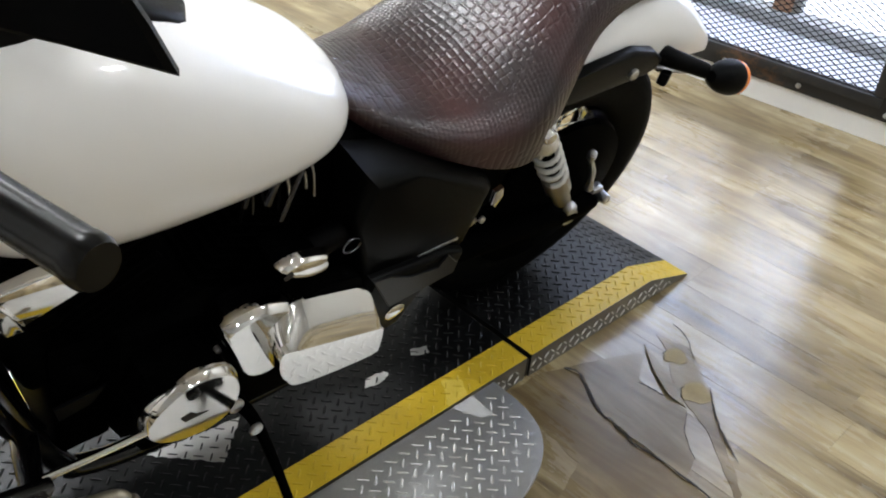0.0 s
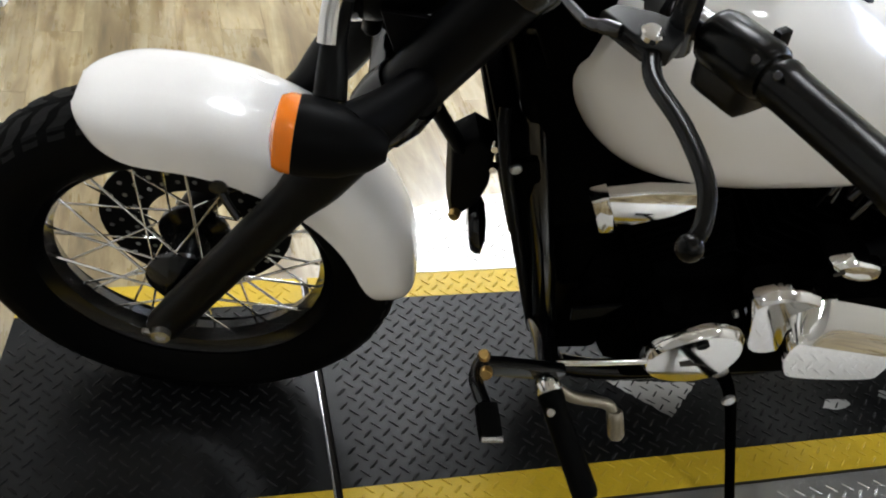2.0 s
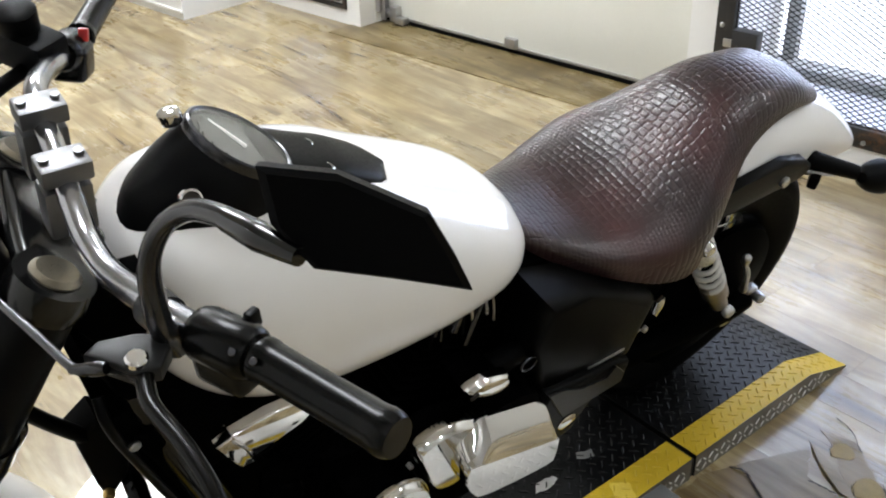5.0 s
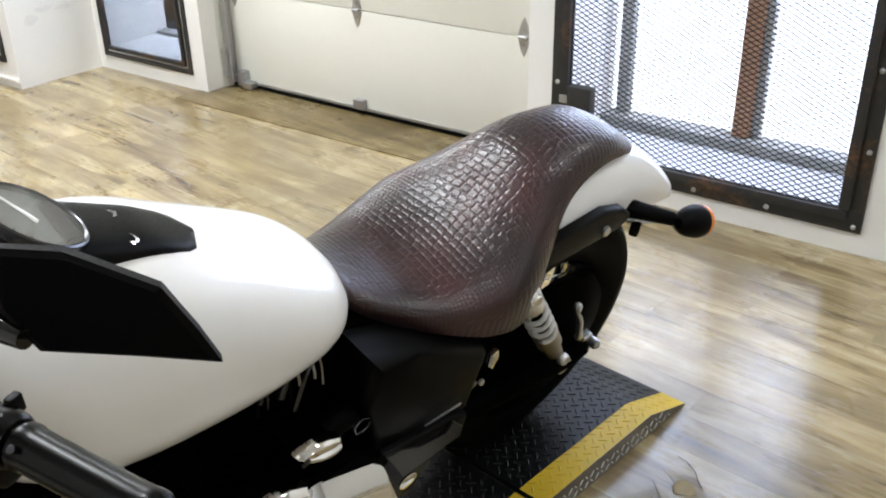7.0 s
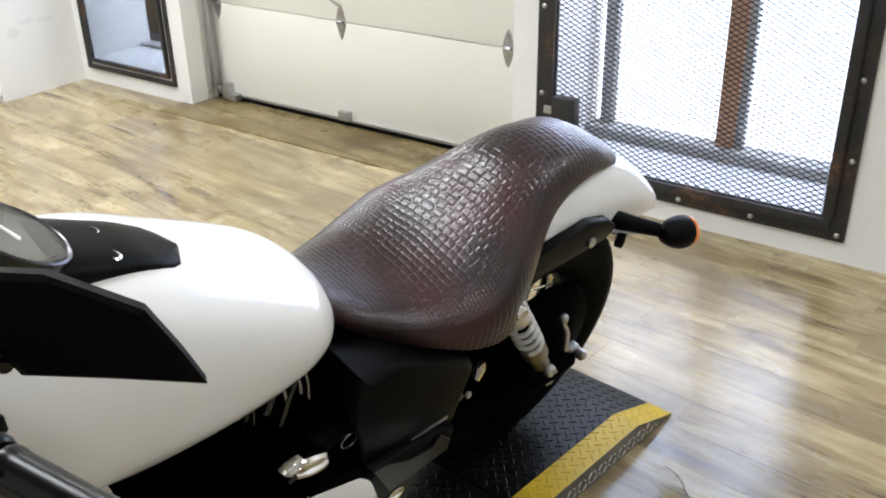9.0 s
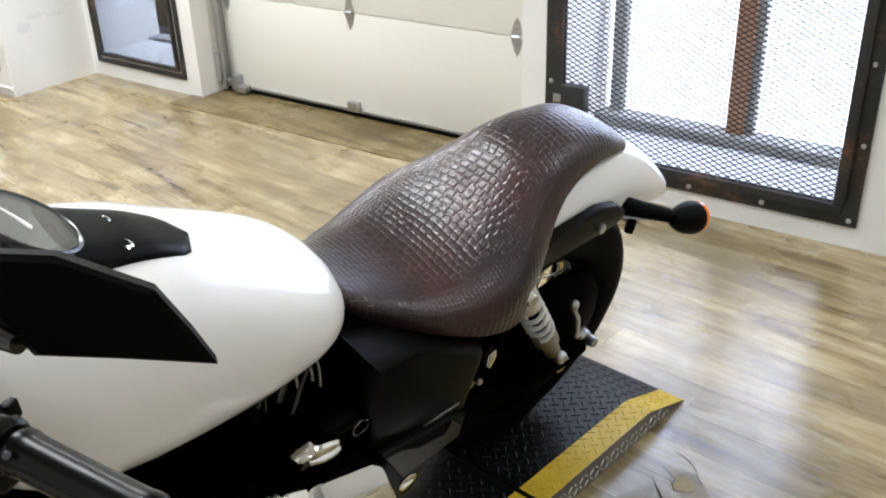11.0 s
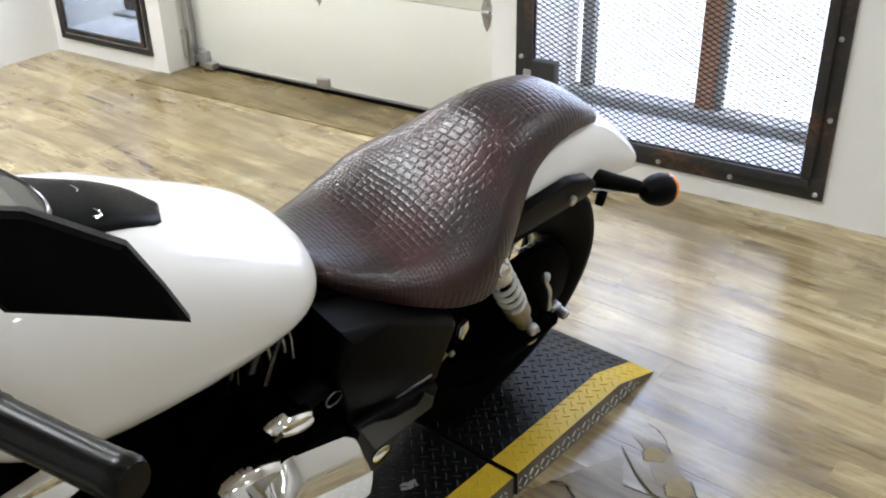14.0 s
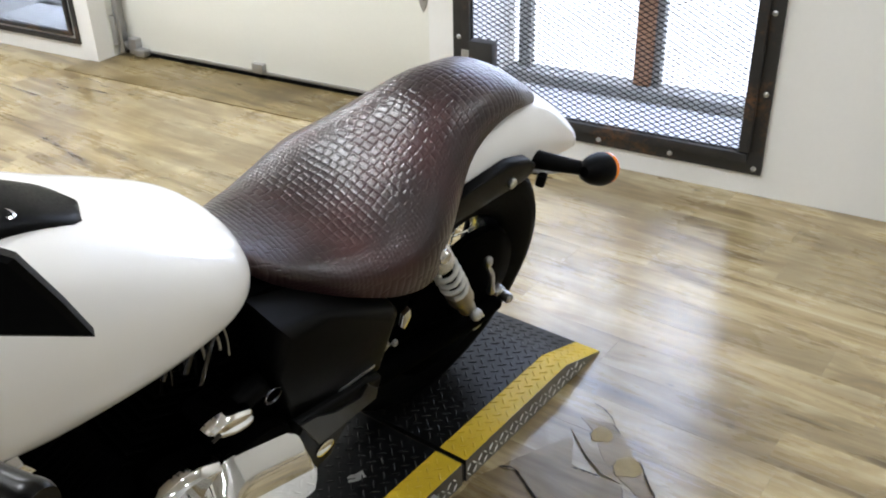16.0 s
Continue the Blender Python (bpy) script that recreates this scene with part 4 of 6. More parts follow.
# wheels
def wheel(name, centre, width, rim_r, turn, label, disc_side):
    c = Vector(centre)
    h = width / 2
    bm = bmesh.new()
    prof = [(rim_r + 0.004, -h * 0.62), (rim_r + 0.02, -h * 0.82), (RAD - 0.055, -h), (RAD - 0.03, -h * 0.94), (RAD - 0.012, -h * 0.72), (RAD - 0.003, -h * 0.38), (RAD, 0)]
    prof = prof + [(r, -z) for r, z in prof[-2::-1]]
    lathe(bm, prof, c, (0, 1, 0), 72, False)
    tyre = part("tyre", bm, "rubber", bike, label, 60, turn)
    # tread grooves as raised blocks between cuts
    v, f = [], []
    n = 46
    for k in range(n):
        for s in (-1, 1):
            a0 = 2 * math.pi * (k + (0.5 if s > 0 else 0)) / n
            strip = []
            for q in range(5):
                z = s * h * (0.08 + 0.19 * q)
                a = a0 + 0.03 * q + (0.02 if q % 2 else 0)
                r = float(np.interp(abs(z), [0, h * 0.38, h * 0.72, h * 0.94], [RAD, RAD - 0.003, RAD - 0.012, RAD - 0.03])) + 0.0018
                strip.append((a, z, r))
            for (a, z, r), (a2, z2, r2) in zip(strip, strip[1:]):
                i = len(v)
                for aa, zz, rr in ((a, z, r), (a + 0.085, z, r), (a2 + 0.085, z2, r2), (a2, z2, r2)):
                    v.append(c + Vector((rr * math.cos(aa), zz, rr * math.sin(aa))))
                f.append((i, i + 1, i + 2, i + 3))
    bm2 = bmesh.new()
    vs = [bm2.verts.new(q) for q in v]
    for q in f:
        bm2.faces.new([vs[e] for e in q])
    bmesh.ops.solidify(bm2, geom=list(bm2.faces), thickness=0.003)
    tagged(part("tread_block", bm2, "tread_rubber", tyre, "", 30, turn), kind="stuff")
    bm = bmesh.new()
    w = h * 0.62
    lathe(bm, [(rim_r - 0.012, -w * 0.55), (rim_r + 0.004, -w * 0.75), (rim_r + 0.012, -w), (rim_r + 0.016, -w * 0.98), (rim_r + 0.006, -w * 0.7), (rim_r - 0.004, 0),
               (rim_r + 0.006, w * 0.7), (rim_r + 0.016, w * 0.98), (rim_r + 0.012, w), (rim_r + 0.004, w * 0.75), (rim_r - 0.012, w * 0.55), (rim_r - 0.02, 0), (rim_r - 0.012, -w * 0.55)], c, (0, 1, 0), 64, False)
    rim = part("rim", bm, "black", bike, "black gloss wheel rim", 40, turn)
    bm = bmesh.new()
    lathe(bm, [(0.012, -0.075), (0.03, -0.072), (0.055, -0.05), (0.055, -0.042), (0.032, -0.036), (0.03, 0.036), (0.055, 0.042), (0.055, 0.05), (0.03, 0.072), (0.012, 0.075)], c, (0, 1, 0), 28)
    hub = part("hub", bm, "black", bike, "black hub with spoke flanges", 40, turn)
    for k in range(36):
        s = -1 if k % 2 else 1
        lean = 0.62 if (k // 2) % 2 else -0.62
        a = 2 * math.pi * k / 36
        b = a + lean
        p = c + Vector((0.05 * math.cos(b), s * 0.046, 0.05 * math.sin(b)))
        q = c + Vector(((rim_r - 0.012) * math.cos(a), s * 0.008, (rim_r - 0.012) * math.sin(a)))
        part("spoke", made(tube, [p, q], 0.002, 6, 1), "chrome", rim, "", 60, turn)
    # drilled disc
    bm = bmesh.new()
    y = 0.062 * disc_side
    lathe(bm, [(0.075, y - 0.0025), (0.148, y - 0.0025), (0.148, y + 0.0025), (0.075, y + 0.0025), (0.075, y - 0.0025)], c, (0, 1, 0), 48, False)
    d = part("brake_disc", bm, "satin", hub, "drilled black brake disc", 30, turn)
    bm = bmesh.new()
    for k in range(24):
        for r, o in ((0.095, 0), (0.115, 0.1), (0.133, 0.2)):
            a = 2 * math.pi * k / 24 + o
            lathe(bm, [(0.004, 0), (0.004, 0.0003)], c + Vector((r * math.cos(a), y - 0.0032, r * math.sin(a))), (0, 1, 0), 8)
            lathe(bm, [(0.004, 0), (0.004, 0.0003)], c + Vector((r * math.cos(a), y + 0.0029, r * math.sin(a))), (0, 1, 0), 8)
    tagged(part("disc_hole", bm, "steel", hub, "", 30, turn), kind="stuff")
    return rim


wheel("front", (0, 0, RAD), 0.12, 0.218, STEER, "black rubber front tyre with chevron tread", 1)
wheel("rear", (BASE, 0, RAD), 0.16, 0.195, None, "black rubber rear tyre", 1)


# fenders
def arc_fender(a0, a1, centre, outer, edge, half, turn, n=40, m=17):
    """A rounded shell over a wheel between two angles in degrees; edge(t) gives the rim's radius, half(t) the half width."""
    rings, inner = [], []
    for i in range(n + 1):
        t = 0.5 - 0.5 * math.cos(math.pi * i / n)
        a = radians(a0 + (a1 - a0) * t)
        r_out, r_edge, h = outer(t), edge(t), half(t)
        ring, ring2 = [], []
        for j in range(m):
            u = -1 + 2 * j / (m - 1)
            ang = u * math.pi / 2
            sy = math.copysign(abs(math.sin(ang)) ** 0.72, ang)
            cr = abs(math.cos(ang)) ** 0.72
            for lst, d in ((ring, 0.0), (ring2, 0.004)):
                r = r_edge + (r_out - d - r_edge) * cr
                lst.append(Vector((centre[0] + r * math.cos(a), (h - d) * sy, centre[1] + r * math.sin(a))))
        rings.append(ring)
        inner.append(ring2)
    bm = bmesh.new()
    va = loft(bm, rings, False, False)
    vb = loft(bm, inner, False, False)
    for i in range(n):
        for j in (0, m - 1):
            bm.faces.new((va[i][j], va[i + 1][j], vb[i + 1][j], vb[i][j]))
    for i in (0, n):
        for j in range(m - 1):
            bm.faces.new((va[i][j], va[i][j + 1], vb[i][j + 1], vb[i][j]))
    return bm


def ease(t, k=0.12):
    """Falls to nought at both ends, one in the middle."""
    e = min(t, 1 - t) / k
    return 1.0 if e > 1 else math.sqrt(max(0.0, 1 - (1 - e) ** 2))


front_fender = part("front_fender", arc_fender(112, 3, (0, RAD), lambda t: 0.338 + 0.011 * ease(t, 0.16), lambda t: 0.279 - 0.008 * t + 0.06 * (1 - ease(t, 0.2)),
                                               lambda t: 0.03 + 0.062 * ease(t, 0.14), STEER), "white", bike, "pearl white rounded front fender", 60, STEER)
for s in (-1, 1):
    bm = bmesh.new()
    tube(bm, [(0.06, s * 0.088, 0.585), (0.075, s * 0.1, 0.565), (0.09, s * 0.11, 0.55)], 0.006, 8)
    lathe(bm, [(0.012, 0), (0.012, 0.008), (0.006, 0.01)], (0.062, s * 0.088, 0.585), (0, s, 0), 12)
    part("stay", bm, "black", front_fender, "", 40, STEER)

# rear fender, cut straight along the strut
rings = []
for i in range(33):
    u = 1.40 + 0.603 * i / 32
    top = RAD + math.sqrt(max(0.0, 0.466 ** 2 - (u - BASE) ** 2))
    t = max(0.0, (u - 1.62) / 0.383)
    half = 0.118 - 0.046 * t ** 1.5 - 0.045 * max(0, (t - 0.84) / 0.16) ** 2
    low = 0.665 - 0.078 * t ** 1.3
    low = min(low, top - 0.012)
    ring = []
    for j in range(19):
        ang = -math.pi / 2 + math.pi * j / 18
        ring.append(Vector((u, half * math.copysign(abs(math.sin(ang)) ** 0.8, ang), low + (top - low) * abs(math.cos(ang)) ** 0.75)))
    rings.append(ring)
bm = bmesh.new()
vs = loft(bm, rings, False, False)
bm.faces.new(vs[-1])
part("rear_fender", bm, "white", bike, "pearl white bobbed rear fender", 50)
for s in (1, -1):
    bm = bmesh.new()
    line = [(1.36, 0.650), (1.48, 0.655), (1.665, 0.660), (1.690, 0.670), (1.697, 0.688), (1.665, 0.712), (1.60, 0.729), (1.47, 0.714), (1.36, 0.70)]
    cut(bm, line, 0.022, plan(-0.116), 0.009) if s < 0 else cut(bm, [(-x, z) for x, z in line][::-1], 0.022, plan(0.116, 1), 0.009)
    strut = part("fender_strut", bm, "satin", bike, "dark grey fender strut")
bolt((1.614, -0.138, 0.681), (0, -1, 0), 0.011, strut, "steel", 0.008)
bm = bmesh.new()
box(bm, (0.16, 0.07, 0.03), Matrix.Translation((1.86, 0, 0.60)) @ Matrix.Rotation(0.5, 4, "Y"), 0.006)
box(bm, (0.05, 0.2, 0.022), Matrix.Translation((1.80, 0, 0.615)), 0.005)
part("plate_bracket", bm, "plastic", bike, "black tail bracket")


def bullet(name, tip, back, r, parent, label):
    """A turn signal: black bowl, amber lens at the open end."""
    tip, back = Vector(tip), Vector(back)
    d = (back - tip).normalized()
    L = (back - tip).length
    bm = bmesh.new()
    lathe(bm, [(r, 0.012), (r * 1.02, 0.02), (r * 0.99, 0.03), (r * 0.9, L * 0.55), (r * 0.62, L * 0.85), (r * 0.3, L)], tip, d, 28)
    b = part(name, bm, "plastic", parent, label)
    bm = bmesh.new()
    lathe(bm, [(r * 0.0, -0.012), (r * 0.5, -0.011), (r * 0.9, -0.006), (r * 0.99, 0.002), (r * 0.99, 0.013)], tip, d, 28)
    part("lens", bm, "amber", b, "ribbed amber lens")
    return b


for s in (-1, 1):
    b = bullet("rear_turn_signal", (1.880, s * 0.195, 0.640), (1.796, s * 0.19, 0.662), 0.0345, bike, "black rear turn signal with amber lens")
    bm = bmesh.new()
    tube(bm, [(1.72, s * 0.07, 0.665), (1.745, s * 0.12, 0.668), (1.80, s * 0.175, 0.662)], [0.022, 0.019, 0.015], 12)
    box(bm, (0.06, 0.02, 0.028), Matrix.Translation((1.755, s * 0.125, 0.632)) @ Matrix.Rotation(-s * 0.5, 4, "Z"), 0.006)
    part("stalk", bm, "plastic", b)
bm = bmesh.new()
tube(bm, [(1.72, -0.10, 0.642), (1.75, -0.13, 0.645), (1.775, -0.15, 0.648)], 0.005, 8)
part("signal_bracket", bm, "steel", bike, "steel signal bracket")

# tank
def tank_ring(u, top, low, half, n=32, wide=0.40):
    ring = []
    mid = low + (top - low) * wide
    for k in range(n):
        a = 2 * math.pi * k / n
        c, s = math.cos(a), math.sin(a)
        y = half * math.copysign(abs(c) ** 0.78, c)
        z = mid + ((top - mid) * abs(s) ** 0.82 if s > 0 else -(mid - low) * abs(s) ** 0.95)
        ring.append(Vector((u, y, z)))
    return ring


keys = [(0.430, 0.885, 0.84, 0.03), (0.442, 0.925, 0.795, 0.083), (0.468, 0.955, 0.750, 0.120), (0.513, 0.978, 0.702, 0.153), (0.58, 0.980, 0.668, 0.170), (0.66, 0.966, 0.656, 0.175),
        (0.74, 0.942, 0.657, 0.174), (0.82, 0.901, 0.667, 0.169), (0.89, 0.865, 0.682, 0.162), (0.94, 0.838, 0.697, 0.152), (0.98, 0.817, 0.713, 0.134), (1.007, 0.801, 0.734, 0.106), (1.023, 0.790, 0.752, 0.064)]
ku = np.array(keys)
path = smooth_path([(k[0], k[1], k[2]) for k in keys], 4)
hw = smooth_path([(k[3], 0, 0) for k in keys], 4)
bm = bmesh.new()
loft(bm, [tank_ring(p.x, p.y, p.z, max(0.01, h.x)) for p, h in zip(path, hw)])
part("fuel_tank", bm, "white", bike, "pearl white teardrop fuel tank", 60)

# dial pod and console on the tank
dial_c, dial_n = Vector((0.602, 0, 1.006)), Vector((0.51, 0, 0.86)).normalized()
ds = Vector((0, 1, 0))
du = ds.cross(dial_n) * -1
rings = []
for k, (f, r, off) in enumerate([(0.0, 0.067, (0, 0)), (0.25, 0.073, (-0.010, -0.012)), (0.5, 0.082, (-0.022, -0.03)), (0.75, 0.096, (-0.038, -0.055)), (1.0, 0.110, (-0.046, -0.10))]):
    tilt = 1 - 0.75 * f
    nn = (dial_n * tilt + Vector((0.0, 0, 1)) * (1 - tilt)).normalized()
    uu = ds.cross(nn)
    cc_ = dial_c + Vector((off[0], 0, off[1]))
    rings.append([cc_ + r * (math.cos(a) * ds * (1.0 if f < 0.6 else 0.86) + math.sin(a) * uu) for a in (2 * math.pi * q / 36 for q in range(36))])
bm = bmesh.new()
loft(bm, rings)
pod = part("dial_pod", bm, "satin", bike, "satin black speedometer pod")
bm = bmesh.new()
lathe(bm, [(0.061, 0.004), (0.061, 0.010), (0.0635, 0.0125), (0.0665, 0.011), (0.068, 0.004), (0.0665, -0.004), (0.061, -0.004), (0.061, 0.004)], dial_c, dial_n, 40, False)
bez = part("speedometer", bm, "clamp", bike, "round speedometer with dark chrome bezel")
part("dial_face", made(lathe, [(0.060, 0.0), (0.060, 0.003), (0.0, 0.003)], dial_c, dial_n, 40), "dial", bez, "pale grey dial face")
bm = bmesh.new()
for k in range(25):
    a = radians(-130 + 260 * k / 24)
    d = du * math.cos(a) + ds * math.sin(a)
    L = 0.010 if k % 2 == 0 else 0.006
    q = Matrix.Translation(dial_c + dial_n * 0.0036 + d * (0.052 - L / 2)) @ Matrix((d.to_4d(), dial_n.cross(d).to_4d(), dial_n.to_4d(), Vector((0, 0, 0, 1)))).transposed()
    q[3] = (0, 0, 0, 1)
    box(bm, (L, 0.0012, 0.0006), q, 0)
tagged(part("dial_mark", bm, "gap", bez), kind="stuff")
bm = bmesh.new()
a = radians(60)
d = du * math.cos(a) + ds * math.sin(a)
tube(bm, [dial_c + dial_n * 0.006 - d * 0.01, dial_c + dial_n * 0.006 + d * 0.045], [0.002, 0.0008], 6, 1)
part("needle", bm, "wall", bez, "white needle")
g = part("dial_glass", made(lathe, [(0.060, 0.009), (0.060, 0.0105), (0.0, 0.013)], dial_c, dial_n, 40), "glass", bez)
g.visible_shadow = False
bm = bmesh.new()
lathe(bm, [(0.0125, 0), (0.0125, 0.008), (0.0105, 0.010), (0.0085, 0.006), (0, 0.006)], (0.508, -0.086, 1.030), (-0.1, -0.85, 0.5), 20)
part("ignition_lock", bm, ["chrome"], pod, "chrome ignition lock ring")
bm = bmesh.new()
lathe(bm, [(0.0088, 0), (0.0088, 0.002)], Vector((0.508, -0.086, 1.030)) + Vector((-0.1, -0.85, 0.5)).normalized() * 0.0055, (-0.1, -0.85, 0.5), 16)
part("keyhole", bm, "gap", pod)
bm = bmesh.new()
lathe(bm, [(0.012, 0), (0.014, 0.006), (0.013, 0.014), (0.008, 0.017), (0, 0.017)], (0.540, 0.030, 1.040), (-0.2, 0.2, 1), 20)
part("chrome_knob", bm, "chrome", pod, "chrome knob beside the dial")
rings = []
for i in range(13):
    t = i / 12
    u = 0.625 + 0.185 * t
    top = float(np.interp(u, ku[:, 0], ku[:, 1])) + 0.004
    half = 0.066 * (1 - 0.30 * t) * (1.0 if t < 0.8 else math.sqrt(max(0.02, 1 - ((t - 0.8) / 0.2) ** 2)))
    h = 0.003 + 0.018 * (1 - t) ** 2
    rings.append([Vector((u, half * math.copysign(abs(math.cos(q)) ** 0.6, math.cos(q)), top - 0.02 + (h + 0.02) * max(0.0, math.sin(q)) ** 0.45 if math.sin(q) > 0 else top - 0.03)) for q in (2 * math.pi * j / 24 for j in range(24))])
bm = bmesh.new()
loft(bm, rings)
console = part("tank_console", bm, "satin", bike, "satin black tank console plate", 50)
for s in (-1, 1):
    bm = bmesh.new()
    lathe(bm, [(0.010, 0), (0.011, 0.004), (0.008, 0.006), (0.006, 0.003), (0, 0.003)], (0.705, s * 0.026 - 0.006, 0.958), (0.2, 0, 1), 16)
    part("console_bolt", bm, "chrome", console, "chrome console bolt")

# saddle: rings along the bike, with the spread-out lengths kept for the leather
seat_keys = [  # x, crown, rim height, half width
    (0.990, 0.785, 0.745, 0.050), (1.015, 0.774, 0.735, 0.062), (1.06, 0.744, 0.700, 0.088), (1.12, 0.720, 0.668, 0.120), (1.20, 0.710, 0.640, 0.158), (1.28, 0.730, 0.618, 0.184),
    (1.35, 0.768, 0.610, 0.188), (1.41, 0.808, 0.650, 0.164), (1.46, 0.838, 0.708, 0.134), (1.51, 0.853, 0.762, 0.110), (1.57, 0.857, 0.792, 0.094), (1.64, 0.849, 0.797, 0.086),
    (1.70, 0.824, 0.786, 0.074), (1.755, 0.790, 0.762, 0.054), (1.795, 0.764, 0.742, 0.034), (1.815, 0.750, 0.734, 0.018)]


def soft_noise(u, v, seed):
    """Smooth value noise on a unit grid, in -1 to 1."""
    r = np.random.RandomState(seed).uniform(-1, 1, (64, 64))
    i, j = np.floor(u).astype(int), np.floor(v).astype(int)
    a, b = u - i, v - j
    a, b = a * a * (3 - 2 * a), b * b * (3 - 2 * b)
    at = lambda di, dj: r[(i + di) % 64, (j + dj) % 64]
    return (at(0, 0) * (1 - a) + at(1, 0) * a) * (1 - b) + (at(0, 1) * (1 - a) + at(1, 1) * a) * b


def scale_rows(u, v, length, width, groove, seed):
    """Pillow-shaped scales in staggered rows: nought in the grooves, one on the scales."""
    r = np.random.RandomState(seed)
    off, stretch = r.uniform(0, 1, 512), r.uniform(0.75, 1.3, 512)
    k = np.floor(u / length).astype(int)
    a = (u / length - k) * length
    q = v / (width * stretch[k % 512]) + off[k % 512]
    b = (q - np.floor(q)) * width * stretch[k % 512]
    edge = np.minimum(np.minimum(a, length - a), np.minimum(b, width * stretch[k % 512] - b))
    return np.clip(edge / groove, 0, 1) ** 0.6


def saddle_mesh(nu=500, nv=331):
    """The saddle's skin as a fine sheet, with the embossed scales raised along its normals."""
    steps = 40
    pa = np.array(smooth_path([k[:3] for k in seat_keys], steps))
    pb = np.array([q.x for q in smooth_path([(k[3], 0, 0) for k in seat_keys], steps)])
    us = np.linspace(seat_keys[0][0], seat_keys[-1][0], nu)
    crown, low, half = (np.interp(us, pa[:, 0], c) for c in (pa[:, 1], pa[:, 2], pb))
    ang = np.linspace(-math.pi / 2, math.pi / 2, 401)
    flat = np.clip(1 - ((us - 1.24) / 0.20) ** 2, 0, 1)[:, None]
    hump = np.exp(-((us - 1.44) / 0.08) ** 2)[:, None]
    y = np.maximum(0.01, half)[:, None] * (np.sign(ang) * np.abs(np.sin(ang)) ** 0.84)[None]
    cz = np.abs(np.cos(ang))[None] ** (0.62 - 0.15 * flat + 0.14 * hump) - 0.09 * flat * np.cos(ang)[None] ** 4
    z = low[:, None] + (crown - low)[:, None] * cz
    arc = np.concatenate([np.zeros((nu, 1)), np.cumsum(np.hypot(np.diff(y, axis=1), np.diff(z, axis=1)), axis=1)], axis=1)
    P = np.zeros((nu, nv, 3))
    V = np.zeros((nu, nv))
    for i in range(nu):
        f = np.linspace(0, arc[i, -1], nv)
        P[i, :, 0], P[i, :, 1], P[i, :, 2] = us[i], np.interp(f, arc[i], y[i]), np.interp(f, arc[i], z[i])
        V[i] = f - arc[i, -1] / 2
    nrm = np.cross(np.gradient(P, axis=0), np.gradient(P, axis=1))
    nrm /= np.linalg.norm(nrm, axis=2, keepdims=True) + 1e-9
    nrm *= np.sign(nrm[:, nv // 2, 2].mean())
    run = np.concatenate([[0], np.cumsum(np.hypot(np.diff(us), np.diff(crown)))])
    U = np.repeat(run[:, None], nv, 1)
    wu = U + 0.006 * soft_noise(U * 9 + 5, V * 9 + 9, 1) + 0.0016 * soft_noise(U * 45, V * 45 + 20, 2) + 0.045 * np.abs(V) ** 1.3
    wv = V + 0.007 * soft_noise(U * 8, V * 8 + 30, 3) + 0.0020 * soft_noise(U * 50 + 7, V * 50 + 40, 4)
    back = np.clip((U - 0.62) / 0.08, 0, 1)
    belly = scale_rows(wu, wv, 0.0138, 0.0190, 0.0023, 11)
    narrow = scale_rows(wu, wv, 0.0120, 0.032, 0.0022, 12)
    pebble = scale_rows(wu, wv, 0.0078, 0.0085, 0.0026, 13)
    rib = scale_rows(wu + 0.1, wv, 0.0150, 0.055, 0.0042, 14)
    fine = scale_rows(wu, wv, 0.0060, 0.0060, 0.0022, 15)
    wob = 0.022 * soft_noise(U * 12, V * 12 + 3, 5)
    side = np.clip((np.abs(V) + wob - 0.100) / 0.02, 0, 1)
    flank = np.clip((np.abs(V) + 0.4 * wob - 0.180) / 0.025, 0, 1)
    front = np.clip((0.20 - U + wob) / 0.04, 0, 1)
    h = belly * (1 - front) + narrow * front
    h = h * (1 - back) + narrow * back
    h = h * (1 - side) + pebble * 0.75 * side
    h = h * (1 - flank) + rib * flank
    tail = np.clip((U - 0.86) / 0.06, 0, 1) * np.clip(side + 0.35, 0, 1)
    h = h * (1 - tail) + fine * 0.6 * tail
    lift = 0.0014 * (h - 1) + 0.0022 * soft_noise(U * 14, V * 14 + 12, 6)
    P += nrm * lift[:, :, None]
    return P


P = saddle_mesh()
nu, nv = P.shape[:2]
verts = P.reshape(-1, 3)
keel = np.stack([P[:, 0, 0], 0 * P[:, 0, 1], P[:, 0, 2] - 0.02], axis=1)
ii, jj = np.meshgrid(np.arange(nu - 1), np.arange(nv - 1), indexing="ij")
a = (ii * nv + jj).ravel()
faces = np.stack([a, a + nv, a + nv + 1, a + 1], axis=1)
k = np.arange(nu - 1)
base = nu * nv
under = np.concatenate([np.stack([k * nv, base + k, base + k + 1, (k + 1) * nv], 1), np.stack([k * nv + nv - 1, (k + 1) * nv + nv - 1, base + k + 1, base + k], 1)])
me = bpy.data.meshes.new("saddle")
me.from_pydata(np.concatenate([verts, keel]).tolist(), [], np.concatenate([faces, under]).tolist() + [list(range(nv)), list(range((nu - 1) * nv, nu * nv))])
me.materials.append(M["leather"])
me.shade_smooth()
seat = new("saddle", me)
seat.parent = bike
tagged(seat, "dark brown crocodile-pattern leather saddle")
bm = bmesh.new()
box(bm, (0.035, 0.05, 0.02), Matrix.Translation((0.995, 0, 0.790)) @ Matrix.Rotation(0.2, 4, "Y"), 0.006, 3)
part("seat_tongue", bm, "steel", seat, "bright tongue between tank and saddle")

